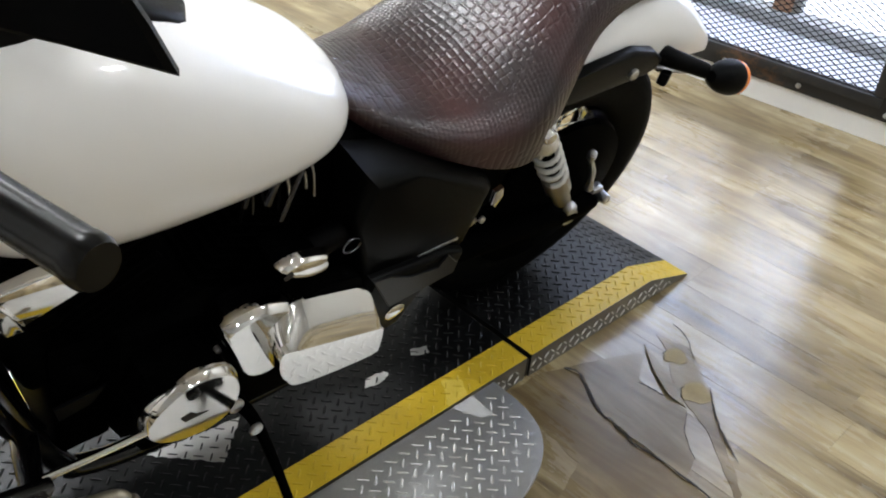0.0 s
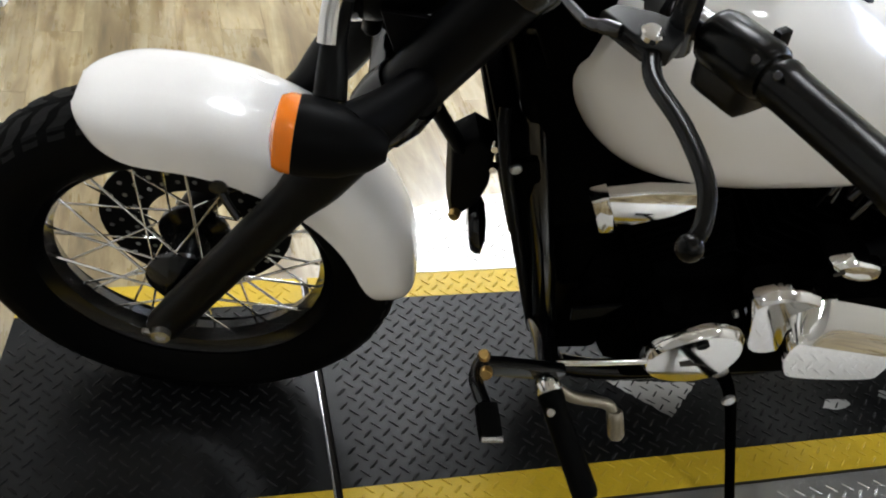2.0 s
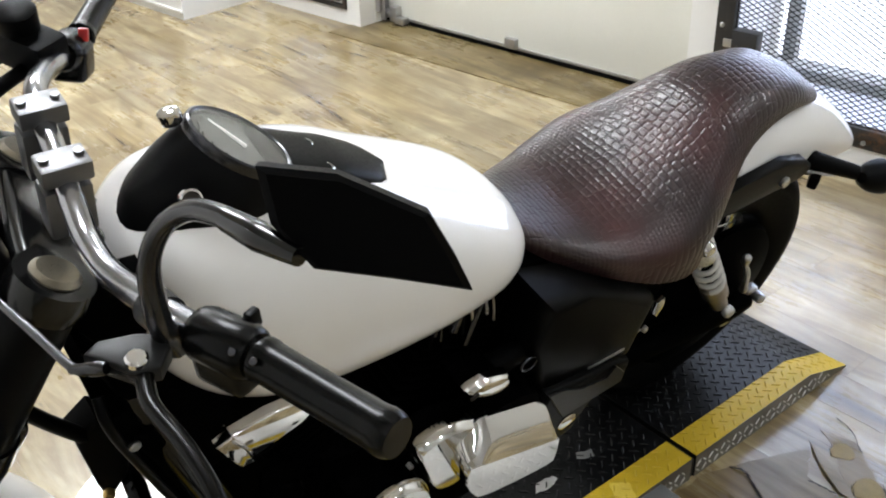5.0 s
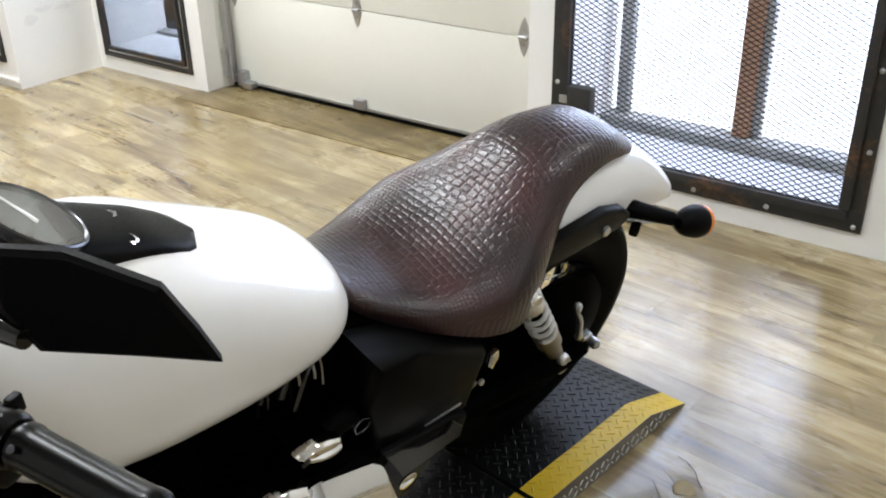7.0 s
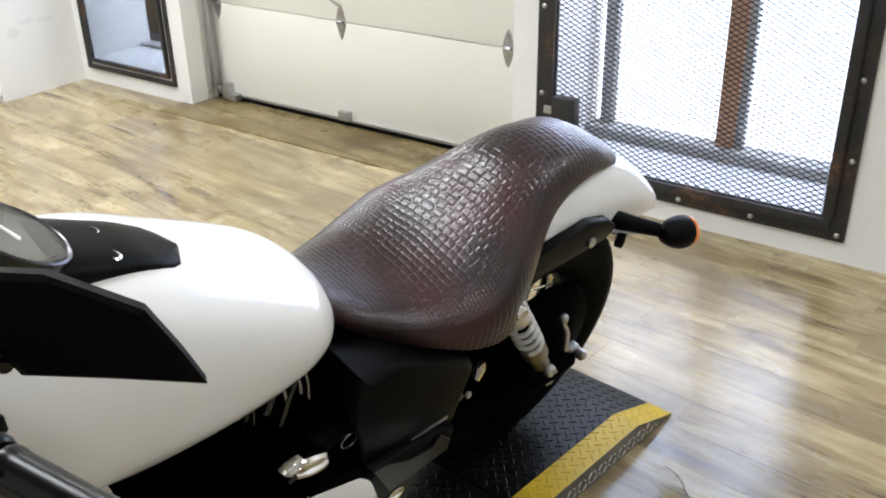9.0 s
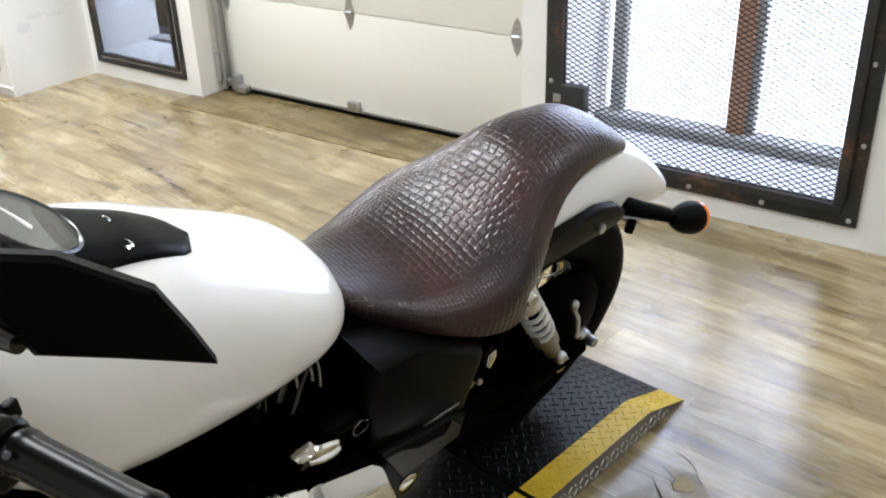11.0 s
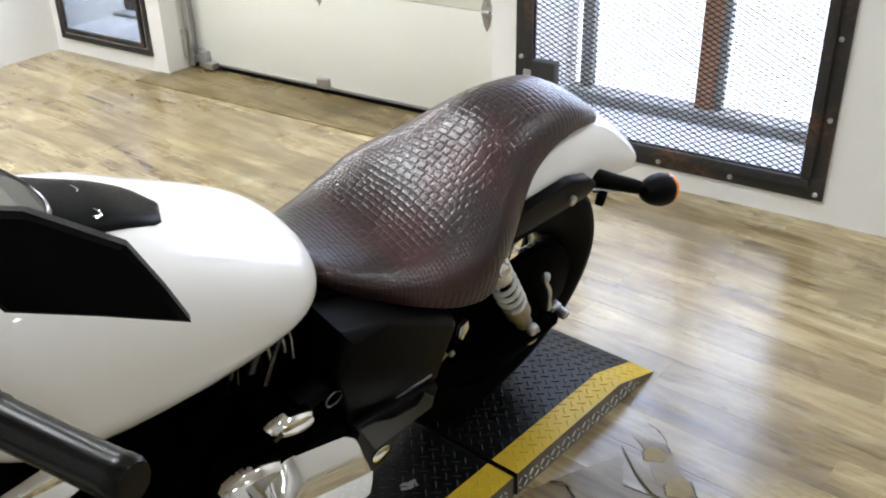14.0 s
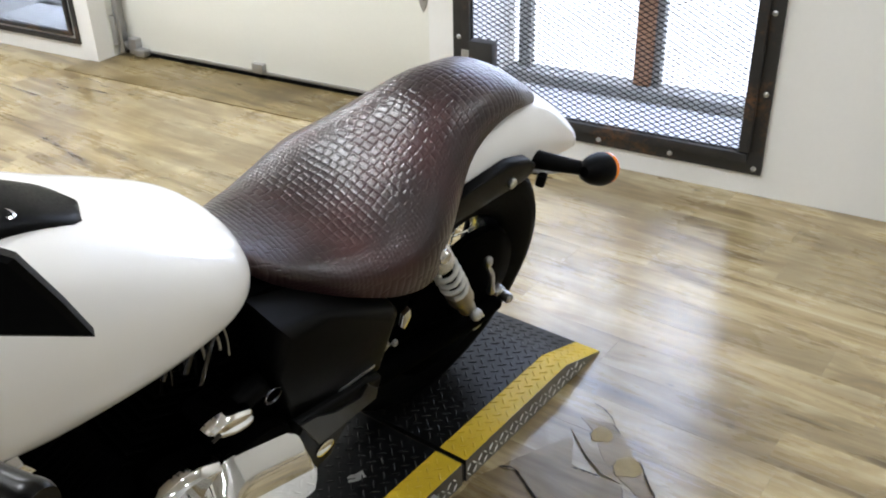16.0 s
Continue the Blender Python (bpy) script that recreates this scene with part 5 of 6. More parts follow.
# side cover and the parts below the saddle
bm = bmesh.new()
cut(bm, [(1.005, 0.706), (1.10, 0.676), (1.268, 0.600), (1.288, 0.575), (1.272, 0.445), (1.25, 0.432), (1.055, 0.442), (1.04, 0.462), (1.012, 0.60)][::-1], 0.088, plan(-0.10), 0.024, 4)
cover = part("side_cover", bm, "cover", bike, "dull black side cover", 40)
bm = bmesh.new()
box(bm, (0.085, 0.002, 0.007), Matrix.Translation((1.195, -0.1895, 0.474)) @ Matrix.Rotation(-0.06, 4, "Y"), 0.0006)
part("name_strip", bm, "steel", cover, "small unreadable silver lettering strip")
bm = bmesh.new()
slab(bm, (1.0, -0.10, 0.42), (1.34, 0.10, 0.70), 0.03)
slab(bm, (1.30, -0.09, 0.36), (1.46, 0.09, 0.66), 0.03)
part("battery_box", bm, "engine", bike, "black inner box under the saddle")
bm = bmesh.new()
cut(bm, [(1.04, 0.40), (1.05, 0.478), (1.215, 0.468), (1.25, 0.452), (1.245, 0.412), (1.165, 0.405), (1.15, 0.32), (1.08, 0.29), (1.03, 0.34)][::-1], 0.055, plan(-0.15), 0.010)
pivot_plate = part("pivot_plate", bm, "cover", bike, "black swing arm pivot plate")
bm = bmesh.new()
lathe(bm, [(0.019, 0), (0.020, 0.003), (0.016, 0.006), (0.0, 0.007)], (1.122, -0.205, 0.362), (0, -1, 0), 28)
part("pivot_cap", bm, "chrome", pivot_plate, "round chrome pivot cap")
bm = bmesh.new()
cut(bm, [(1.048, 0.484), (1.082, 0.480), (1.13, 0.452), (1.19, 0.444), (1.203, 0.471), (1.236, 0.435), (1.236, 0.409), (1.102, 0.390)][::-1], 0.004, plan(-0.2053), 0.0012, 1)
part("plate_strip", bm, "perch", pivot_plate, "lighter grey strip on the pivot plate")
for s in (-1, 1):
    bm = bmesh.new()
    tube(bm, [(1.08, s * 0.12, 0.36), (1.3, s * 0.13, 0.345), (BASE, s * 0.135, RAD), (1.70, s * 0.135, 0.318)], [0.032, 0.03, 0.028, 0.022], 14)
    part("swing_arm", bm, "engine", bike, "black swing arm")


def shock(s):
    top, low = Vector((1.372, s * 0.160, 0.657)), Vector((1.548, s * 0.160, 0.408))
    d = (low - top).normalized()
    L = (low - top).length
    bm = bmesh.new()
    lathe(bm, [(0.012, -0.01), (0.024, 0.0), (0.027, 0.012), (0.027, 0.058), (0.024, 0.062), (0.015, 0.066)], top, d, 24)
    a = part("shock_absorber", bm, "spring", bike, "silver shock absorber with exposed spring")
    bm = bmesh.new()
    lathe(bm, [(0.011, 0.09), (0.011, L - 0.115), (0.026, L - 0.11), (0.026, L - 0.06), (0.018, L - 0.03), (0.018, L), (0.01, L + 0.02)], top, d, 20)
    part("damper_body", bm, "alloy", a, "brassy lower damper body")
    part("damper_rod", made(lathe, [(0.0125, 0.06), (0.0125, L - 0.112)], top, d, 16), "engine", a)
    bm = bmesh.new()
    sx = d.orthogonal().normalized()
    sy = d.cross(sx)
    turns = 4
    pts = []
    for k in range(turns * 12 + 1):
        an = 2 * math.pi * k / 12
        pts.append(top + d * (0.066 + (L - 0.178) * k / (turns * 12)) + 0.0235 * (math.cos(an) * sx + math.sin(an) * sy))
    tube(bm, pts, 0.0052, 8, 1)
    part("spring", bm, "coil", a, "pale grey coil spring")
    bolt(top + Vector((0, s * 0.02, 0)), (0, s, 0), 0.014, a, "chrome", 0.014)
    bolt(low + Vector((0, s * 0.02, 0)), (0, s, 0), 0.013, a, "steel", 0.014)


shock(-1)
shock(1)
bm = bmesh.new()
lathe(bm, [(0.02, -0.16), (0.02, 0.16)], (BASE, 0, RAD), (0, 1, 0), 14)
part("rear_axle", bm, "steel", bike, "steel rear axle")
bm = bmesh.new()
lathe(bm, [(0.18, -0.072), (0.192, -0.078), (0.187, -0.092), (0.13, -0.108), (0.07, -0.126), (0.03, -0.13)], (BASE, 0, RAD), (0, 1, 0), 36)
part("rear_drum", bm, "engine", bike, "black rear drum")
bm = bmesh.new()
tube(bm, [(1.665, -0.14, 0.37), (1.65, -0.145, 0.40), (1.635, -0.145, 0.44), (1.612, -0.14, 0.475)], [0.010, 0.006, 0.006, 0.005], 8)
lathe(bm, [(0.009, 0), (0.009, 0.018), (0.005, 0.022)], (1.612, -0.142, 0.478), (-0.4, -0.2, 1), 10)
box(bm, (0.03, 0.02, 0.012), Matrix.Translation((1.69, -0.14, 0.36)), 0.003)
lathe(bm, [(0.012, 0), (0.012, 0.02), (0.008, 0.024)], (1.72, -0.14, 0.33), (0, -1, 0), 10)
part("brake_arm", bm, "steel", bike, "steel brake arm and adjuster")

for pts, mat, lab in (([(1.335, 0.515), (1.352, 0.522), (1.360, 0.498), (1.350, 0.470), (1.338, 0.482)], "chrome", "small bright spring clip"),
                      ([(1.262, 0.470), (1.285, 0.480), (1.318, 0.452), (1.30, 0.440)], "steel", "small steel switch bracket")):
    bm = bmesh.new()
    cut(bm, pts[::-1], 0.010, plan(-0.15), 0.003, 2)
    part("clip", bm, mat, bike, lab, 24)
bolt((1.322, -0.160, 0.455), (0, -1, 0.2), 0.007, bike, "steel")

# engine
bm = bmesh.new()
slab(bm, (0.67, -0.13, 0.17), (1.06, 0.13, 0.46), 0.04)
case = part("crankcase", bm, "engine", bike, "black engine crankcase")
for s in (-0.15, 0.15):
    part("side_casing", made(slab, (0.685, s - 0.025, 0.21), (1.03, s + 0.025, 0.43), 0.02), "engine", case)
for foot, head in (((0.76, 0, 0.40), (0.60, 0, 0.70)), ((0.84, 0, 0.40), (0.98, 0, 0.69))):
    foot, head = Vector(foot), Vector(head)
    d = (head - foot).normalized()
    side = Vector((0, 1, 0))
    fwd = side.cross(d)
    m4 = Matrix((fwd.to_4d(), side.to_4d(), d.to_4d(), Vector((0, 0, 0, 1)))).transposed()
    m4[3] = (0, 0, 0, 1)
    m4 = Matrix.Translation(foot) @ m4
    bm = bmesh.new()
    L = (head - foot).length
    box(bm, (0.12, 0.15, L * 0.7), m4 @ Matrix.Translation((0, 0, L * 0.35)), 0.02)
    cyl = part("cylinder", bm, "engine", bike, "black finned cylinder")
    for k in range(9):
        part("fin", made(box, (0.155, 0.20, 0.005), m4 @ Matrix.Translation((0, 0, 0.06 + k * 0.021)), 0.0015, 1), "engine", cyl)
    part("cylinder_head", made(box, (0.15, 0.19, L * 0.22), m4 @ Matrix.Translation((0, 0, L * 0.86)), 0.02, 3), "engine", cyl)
bm = bmesh.new()
dome(bm, [(0.666, 0.367), (0.685, 0.41), (0.738, 0.445), (0.786, 0.438), (0.811, 0.416), (0.824, 0.369), (0.814, 0.318), (0.776, 0.290), (0.718, 0.298), (0.678, 0.329)][::-1], plan(-0.2), [(1, 0), (1, 0.008), (0.985, 0.012), (0.93, 0.0205), (0.915, 0.0215), (0.3, 0.022)])
clutch = part("clutch_cover", bm, "chrome", bike, "chrome oval clutch cover", 24)
bm = bmesh.new()
lathe(bm, [(0.010, 0), (0.010, 0.004), (0.006, 0.004), (0.006, 0.002), (0, 0.002)], (0.738, -0.2215, 0.420), (0, -1, 0), 14)
part("filler_plug", bm, "satin", clutch)
bm = bmesh.new()
cut(bm, [(0.722, 0.366), (0.738, 0.372), (0.748, 0.360), (0.768, 0.353), (0.730, 0.351)][::-1], 0.0006, plan(-0.2222), 0)
part("cover_mark", bm, "gap", clutch, "dark cast mark")
bolt((0.80, -0.172, 0.43), (0, -1, 0), 0.005, clutch, "steel", 0.010)
bm = bmesh.new()
dome(bm, [(0.793, 0.487), (0.811, 0.506), (0.848, 0.514), (0.891, 0.504), (0.954, 0.465), (0.95, 0.41), (0.92, 0.36), (0.885, 0.335), (0.843, 0.352), (0.815, 0.42)][::-1], plan(-0.174), [(1, 0), (1, 0.012), (0.985, 0.016), (0.90, 0.026), (0.885, 0.027), (0.3, 0.0275)], 3)
part("alternator_cover", bm, "chrome", bike, "chrome alternator cover", 24)
bm = bmesh.new()
ridged(bm, [(0.866, 0.408), (0.862, 0.450), (0.880, 0.482), (0.915, 0.500), (0.98, 0.484), (1.04, 0.465), (1.056, 0.452), (1.066, 0.40), (1.072, 0.345), (1.062, 0.325), (0.98, 0.330), (0.908, 0.345), (0.884, 0.371)][::-1], plan(-0.186), 0.008, 0.058, lambda x: 0.447 - 0.29 * (x - 0.90), 0.97, 6)
gear = part("sprocket_cover", bm, "chrome", bike, "chrome sprocket cover", 24)
bm = bmesh.new()
box(bm, (0.012, 0.02, 0.03), Matrix.Translation((0.884, -0.212, 0.452)) @ Matrix.Rotation(0.3, 4, "Y"), 0.004)
part("cover_slot", bm, "gap", gear)
bm = bmesh.new()
dome(bm, [(0.880, 0.572), (0.903, 0.582), (0.930, 0.580), (0.962, 0.570), (0.973, 0.545), (0.962, 0.530), (0.928, 0.534), (0.898, 0.552)][::-1], plan(-0.168), [(1, 0), (1, 0.006), (0.94, 0.014), (0.78, 0.020), (0.5, 0.0225), (0.2, 0.023)], 3)
cap = part("chrome_cap", bm, "chrome", bike, "small chrome cover under the tank", 24)
part("cap_notch", made(box, (0.016, 0.004, 0.006), Matrix.Translation((0.893, -0.190, 0.563)) @ Matrix.Rotation(-0.5, 4, "Y"), 0.001), "gap", cap)
bm = bmesh.new()
lathe(bm, [(0.022, -0.06), (0.022, 0.02)], (1.0, -0.14, 0.545), (0.9, 0, 0.2), 16)
part("black_cap", bm, "plastic", bike)
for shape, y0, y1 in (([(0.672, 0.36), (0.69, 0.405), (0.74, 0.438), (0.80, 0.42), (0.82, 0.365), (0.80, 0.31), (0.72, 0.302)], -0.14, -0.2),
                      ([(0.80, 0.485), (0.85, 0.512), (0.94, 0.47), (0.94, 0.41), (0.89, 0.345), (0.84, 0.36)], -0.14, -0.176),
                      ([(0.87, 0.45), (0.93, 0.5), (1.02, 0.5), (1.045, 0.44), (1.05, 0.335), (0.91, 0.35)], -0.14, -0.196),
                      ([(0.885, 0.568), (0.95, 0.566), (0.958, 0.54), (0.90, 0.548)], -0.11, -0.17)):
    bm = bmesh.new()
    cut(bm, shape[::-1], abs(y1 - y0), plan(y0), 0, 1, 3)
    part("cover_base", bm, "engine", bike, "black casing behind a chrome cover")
bm = bmesh.new()
pts = [Vector((1.01 + 0.016 * math.cos(q), -0.178, 0.56 + 0.016 * math.sin(q))) for q in (2 * math.pi * k / 16 for k in range(17))]
tube(bm, pts, 0.0022, 6, 1)
part("hose_clip", bm, "clamp", bike, "wire hose clip")
for a, b, r in (((0.938, -0.120, 0.70), (0.916, -0.122, 0.602), 0.006), ((0.908, -0.115, 0.69), (0.888, -0.12, 0.645), 0.008), ((0.86, -0.118, 0.69), (0.852, -0.12, 0.655), 0.005)):
    part("fuel_line", made(tube, [a, tuple((p + q) / 2 + 0.004 for p, q in zip(a, b)), b], r * 0.8, 10), "clamp", bike, "short dark steel fuel line")
bm = bmesh.new()
cut(bm, [(0.489, 0.700), (0.51, 0.708), (0.559, 0.718), (0.625, 0.716), (0.64, 0.692), (0.605, 0.67), (0.545, 0.64), (0.519, 0.639)][::-1], 0.016, plan(-0.152), 0.005, 3)
part("intake_cover", bm, "chrome", bike, "chrome intake cover under the tank")
bm = bmesh.new()
cut(bm, [(0.486, 0.703), (0.507, 0.712), (0.522, 0.678), (0.542, 0.637), (0.516, 0.638)][::-1], 0.024, plan(-0.150), 0.005, 2)
part("intake_cap", bm, "chrome", bike, "chrome end cap")
for k in range(9):
    bm = bmesh.new()
    u = 0.85 + 0.014 * k
    tube(bm, [(u, -0.10, 0.69), (u + 0.004, -0.112, 0.665), (u + 0.004 * (k % 3), -0.118, 0.625 + 0.008 * (k % 4))], 0.0026 if k % 2 else 0.002, 8)
    part("fuel_line", bm, "steel" if k in (5, 7, 8) else "clamp" if k % 2 else "rubber", bike)

# frame
for s in (-1, 1):
    bm = bmesh.new()
    tube(bm, [(0.40, s * 0.035, 0.86), (0.428, s * 0.07, 0.72), (0.492, s * 0.10, 0.50), (0.578, s * 0.108, 0.205), (0.64, s * 0.115, 0.145), (0.80, s * 0.12, 0.135), (1.05, s * 0.125, 0.17), (1.14, s * 0.125, 0.36), (1.25, s * 0.11, 0.62)], 0.019, 14, 5)
    part("frame_tube", bm, "black", bike, "black cradle frame tube")
bm = bmesh.new()
tube(bm, [(0.39, 0, 0.90), (0.55, 0, 0.84), (1.0, 0, 0.70)], 0.03, 14)
lathe(bm, [(0.035, -0.12), (0.035, 0.10)], Vector((0.36, 0, 0.87)), FORK, 18)
part("head_tube", bm, "black", bike, "black steering head and backbone")
bm = bmesh.new()
RT = math.atan2(0.17, 0.505)
rm = Matrix.Translation((0.476, 0, 0.494)) @ Matrix.Rotation(-RT, 4, "Y")
box(bm, (0.034, 0.18, 0.50), rm, 0.006)
rad = part("radiator", bm, "engine", bike, "black radiator between the frame tubes")
bm = bmesh.new()
for k in range(30):
    box(bm, (0.004, 0.15, 0.003), rm @ Matrix.Translation((-0.018, 0, -0.21 + 0.0144 * k)), 0)
tagged(part("radiator_fin", bm, "engine", rad), kind="stuff")
for s in (-1, 1):
    bm = bmesh.new()
    tube(bm, [rm @ Vector(q) for q in ((-0.004, s * 0.07, 0.275), (-0.012, s * 0.092, 0.25), (-0.016, s * 0.098, 0.15), (-0.016, s * 0.098, -0.20), (-0.010, s * 0.096, -0.255), (0.012, s * 0.085, -0.272))], 0.0075, 12)
    part("radiator_guard", bm, "satin", rad, "satin black radiator side guard")
    bm = bmesh.new()
    box(bm, (0.03, 0.014, 0.44), rm @ Matrix.Translation((0.012, s * 0.094, -0.02)), 0.004)
    part("radiator_tank", bm, "engine", rad, "black radiator side tank")
    for z in (0.20,):
        bolt(rm @ Vector((-0.004, s * 0.104, z)), (0, s, 0), 0.008, rad, "steel")
bm = bmesh.new()
box(bm, (0.15, 0.17, 0.36), Matrix.Translation((0.500, 0, 0.70)) @ Matrix.Rotation(-0.32, 4, "Y"), 0.02, 3)
box(bm, (0.10, 0.15, 0.16), Matrix.Translation((0.575, 0, 0.55)), 0.02, 3)
part("neck_cover", bm, "engine", bike, "black frame neck cover under the tank")
bm = bmesh.new()
cut(bm, [(0.372, 0.985), (0.445, 0.978), (0.450, 0.93), (0.430, 0.888), (0.433, 0.855), (0.40, 0.86), (0.365, 0.93)][::-1], 0.03, plan(-0.085), 0.008)
part("wiring_cover", bm, "engine", bike, "black wiring cover at the steering head")
# black blocks and a disc added to close the gap before the engine
bm = bmesh.new()
slab(bm, (0.590, -0.085, 0.15), (0.685, 0.10, 0.44), 0.015)
box(bm, (0.07, 0.15, 0.24), Matrix.Translation((0.565, 0.0, 0.46)) @ Matrix.Rotation(-0.3, 4, "Y"), 0.02, 3)
lathe(bm, [(0.032, 0.0), (0.036, 0.01), (0.036, 0.05), (0.030, 0.056), (0, 0.058)], (0.635, -0.04, 0.36), (-0.2, -1, 0), 24)
part("oil_filter", bm, "engine", bike, "black filler blocks added before the engine")
bm = bmesh.new()
cut(bm, [(0.585, 0.335), (0.665, 0.345), (0.640, 0.312), (0.592, 0.300)], 0.006, plan(-0.105), 0.001, 1)
part("frame_bracket", bm, "satin", bike, "dark frame bracket")
bm = bmesh.new()
cut(bm, [(0.362, 0.575), (0.395, 0.605), (0.425, 0.585), (0.432, 0.50), (0.425, 0.455), (0.398, 0.418), (0.386, 0.425), (0.378, 0.47)][::-1], 0.05, plan(0.055), 0.010, 3)
horn = part("horn", bm, "plastic", bike, "black horn on its bracket")
bm = bmesh.new()
lathe(bm, [(0.012, 0), (0.044, 0.006), (0.050, 0.014), (0.050, 0.022), (0.03, 0.030), (0, 0.032)], (0.418, 0.015, 0.395), (1, -0.15, 0.25), 28)
part("horn_disc", bm, "black", horn, "glossy black horn disc")
bm = bmesh.new()
tube(bm, [(0.300, 0.0, 0.715), (0.333, 0.003, 0.652), (0.392, 0.020, 0.545)], 0.011, 10, 3)
part("horn_bracket", bm, "plastic", horn)
bolt((0.392, 0.004, 0.438), (-0.4, -0.9, 0), 0.009, horn, "brass", 0.012)
for q in ((0.418, 0.0, 0.60), (0.425, 0.0, 0.555)):
    bolt(q, (-0.3, -0.9, 0.2), 0.007, horn, "chrome", 0.012)

# fork, lamps and bars
for s in (-1, 1):
    a = Vector((-0.02, s * 0.112, 0.285))
    bm = bmesh.new()
    lathe(bm, [(0.012, -0.012), (0.022, -0.006), (0.026, 0.01), (0.028, 0.06), (0.028, 0.36), (0.034, 0.40), (0.036, 0.42), (0.036, 0.775), (0.033, 0.795), (0.033, 0.806), (0.030, 0.810)], a, FORK, 28)
    leg = part("fork_leg", bm, "satin", bike, "satin black shrouded fork leg", 40, STEER)
    part("fork_cap", made(lathe, [(0.026, 0.808), (0.026, 0.815), (0.021, 0.820), (0, 0.821)], a, FORK, 24), "alloy", leg, "bright metal fork cap", 40, STEER)
    bm = bmesh.new()
    lathe(bm, [(0.014, 0), (0.014, 0.01), (0.008, 0.01), (0.008, 0.006), (0, 0.006)], a + Vector((0.006, s * 0.026, 0.026)), (0, s, 0), 16)
    part("axle_nut", bm, "steel", leg, "", 40, STEER)
    bolt_ob = bolt(a + Vector((-0.018, s * 0.012, 0.004)), (-0.2, s, -0.2), 0.008, leg, "steel")
    bolt_ob.data.transform(STEER)
for L, t in ((0.57, 0.045), (0.795, 0.03)):
    bm = bmesh.new()
    c = Vector((-0.02, 0, 0.285)) + FORK * L
    mm = Matrix.Translation(c) @ Matrix.Rotation(rake, 4, "Y")
    box(bm, (0.085, 0.20, t), mm @ Matrix.Translation((0.015, 0, 0)), 0.012, 3)
    for s in (-1, 1):
        lathe(bm, [(0.041, -t * 0.6), (0.044, 0), (0.041, t * 0.6)], c + Vector((0, s * 0.112, 0)), FORK, 24)
    yoke = part("fork_yoke", bm, "black", bike, "black fork yoke", 40, STEER)
bm = bmesh.new()
lathe(bm, [(0.02, 0), (0.02, 0.012), (0.014, 0.016), (0, 0.016)], Vector((0.0, 0, 0.285)) + FORK * 0.81 + Vector((0.018, 0, 0)), FORK, 20)
part("stem_nut", bm, "chrome", yoke, "chrome stem nut", 40, STEER)

hl, hx = Vector((0.185, 0, 0.918)), Vector((1, 0, 0.06))
bm = bmesh.new()
lathe(bm, [(0.090, 0.012), (0.094, 0.02), (0.093, 0.04), (0.087, 0.08), (0.07, 0.12), (0.042, 0.15), (0.0, 0.16)], hl, hx, 40)
lamp_shell = part("headlight", bm, "satin", bike, "round black headlight shell", 40, STEER)
bm = bmesh.new()
lathe(bm, [(0.085, -0.006), (0.090, -0.008), (0.095, 0.0), (0.097, 0.012), (0.095, 0.024), (0.092, 0.028), (0.085, 0.0), (0.085, -0.006)], hl, hx, 40, False)
part("headlight_ring", bm, "black", lamp_shell, "black gloss headlight ring", 40, STEER)
part("reflector", made(lathe, [(0.0, 0.06), (0.04, 0.05), (0.07, 0.025), (0.085, 0.002)], hl, hx, 36, False), "chrome", lamp_shell, "chrome reflector bowl", 40, STEER)
g = part("headlight_glass", made(lathe, [(0.086, 0.0), (0.075, -0.012), (0.05, -0.022), (0.0, -0.026), (0.0, -0.0235), (0.05, -0.0195), (0.075, -0.0095), (0.083, 0.001)], hl, hx, 40, False), "glass", lamp_shell, "clear domed headlight glass", 40, STEER)
g.visible_shadow = False
bm = bmesh.new()
for s in (-1, 1):
    cut(bm, [(0.23, 0.89), (0.29, 0.89), (0.33, 0.82), (0.30, 0.80), (0.25, 0.84)], 0.006, plan(-0.09 if s < 0 else 0.09), 0.001, 1)
tube(bm, [(0.225, 0, 0.83), (0.25, 0, 0.80), (0.29, 0, 0.78)], 0.012, 10)
for s in (-1, 1):
    lathe(bm, [(0.012, 0), (0.012, 0.02), (0.008, 0.026)], (0.225 + 0.05 * (s + 1) / 2, -0.04 - 0.02 * s, 0.828), (0, 0, -1), 12)
part("headlight_bracket", bm, "satin", bike, "black headlight bracket", 40, STEER)


def front_signal(flip):
    b = bullet("front_turn_signal", (0.116, -0.212, 0.868), (0.214, -0.232, 0.868), 0.039, bike, "black front turn signal with amber lens")
    bm = bmesh.new()
    tube(bm, [(0.175, -0.215, 0.87), (0.215, -0.18, 0.86), (0.26, -0.13, 0.85)], [0.03, 0.026, 0.022], 12)
    q = part("stalk", bm, "plastic", b)
    for o in (b, *b.children):
        if flip:
            o.data.transform(Matrix.Translation((-0.005, 0.0, -0.065)) @ FLIP)
            o.data.flip_normals()


front_signal(False)
front_signal(True)
for s in (-1, 1):
    bm = bmesh.new()
    tube(bm, [(0.160, -0.185, 0.885), (0.162, -0.165, 0.90), (0.164, -0.14, 0.92), (0.170, -0.12, 0.955)], [0.017, 0.016, 0.013, 0.012], 12)
    post = part("signal_post", bm, "satin", bike, "black upright signal post")
    bm = bmesh.new()
    tube(bm, [(0.156, -0.15, 0.925), (0.160, -0.128, 0.955), (0.172, -0.11, 0.985)], 0.010, 12)
    rod = part("post_rod", bm, "chrome", post, "chrome post rod")
    if s > 0:
        for o in (post, rod):
            o.data.transform(Matrix.Translation((-0.01, 0.0, -0.04)) @ FLIP)
            o.data.flip_normals()

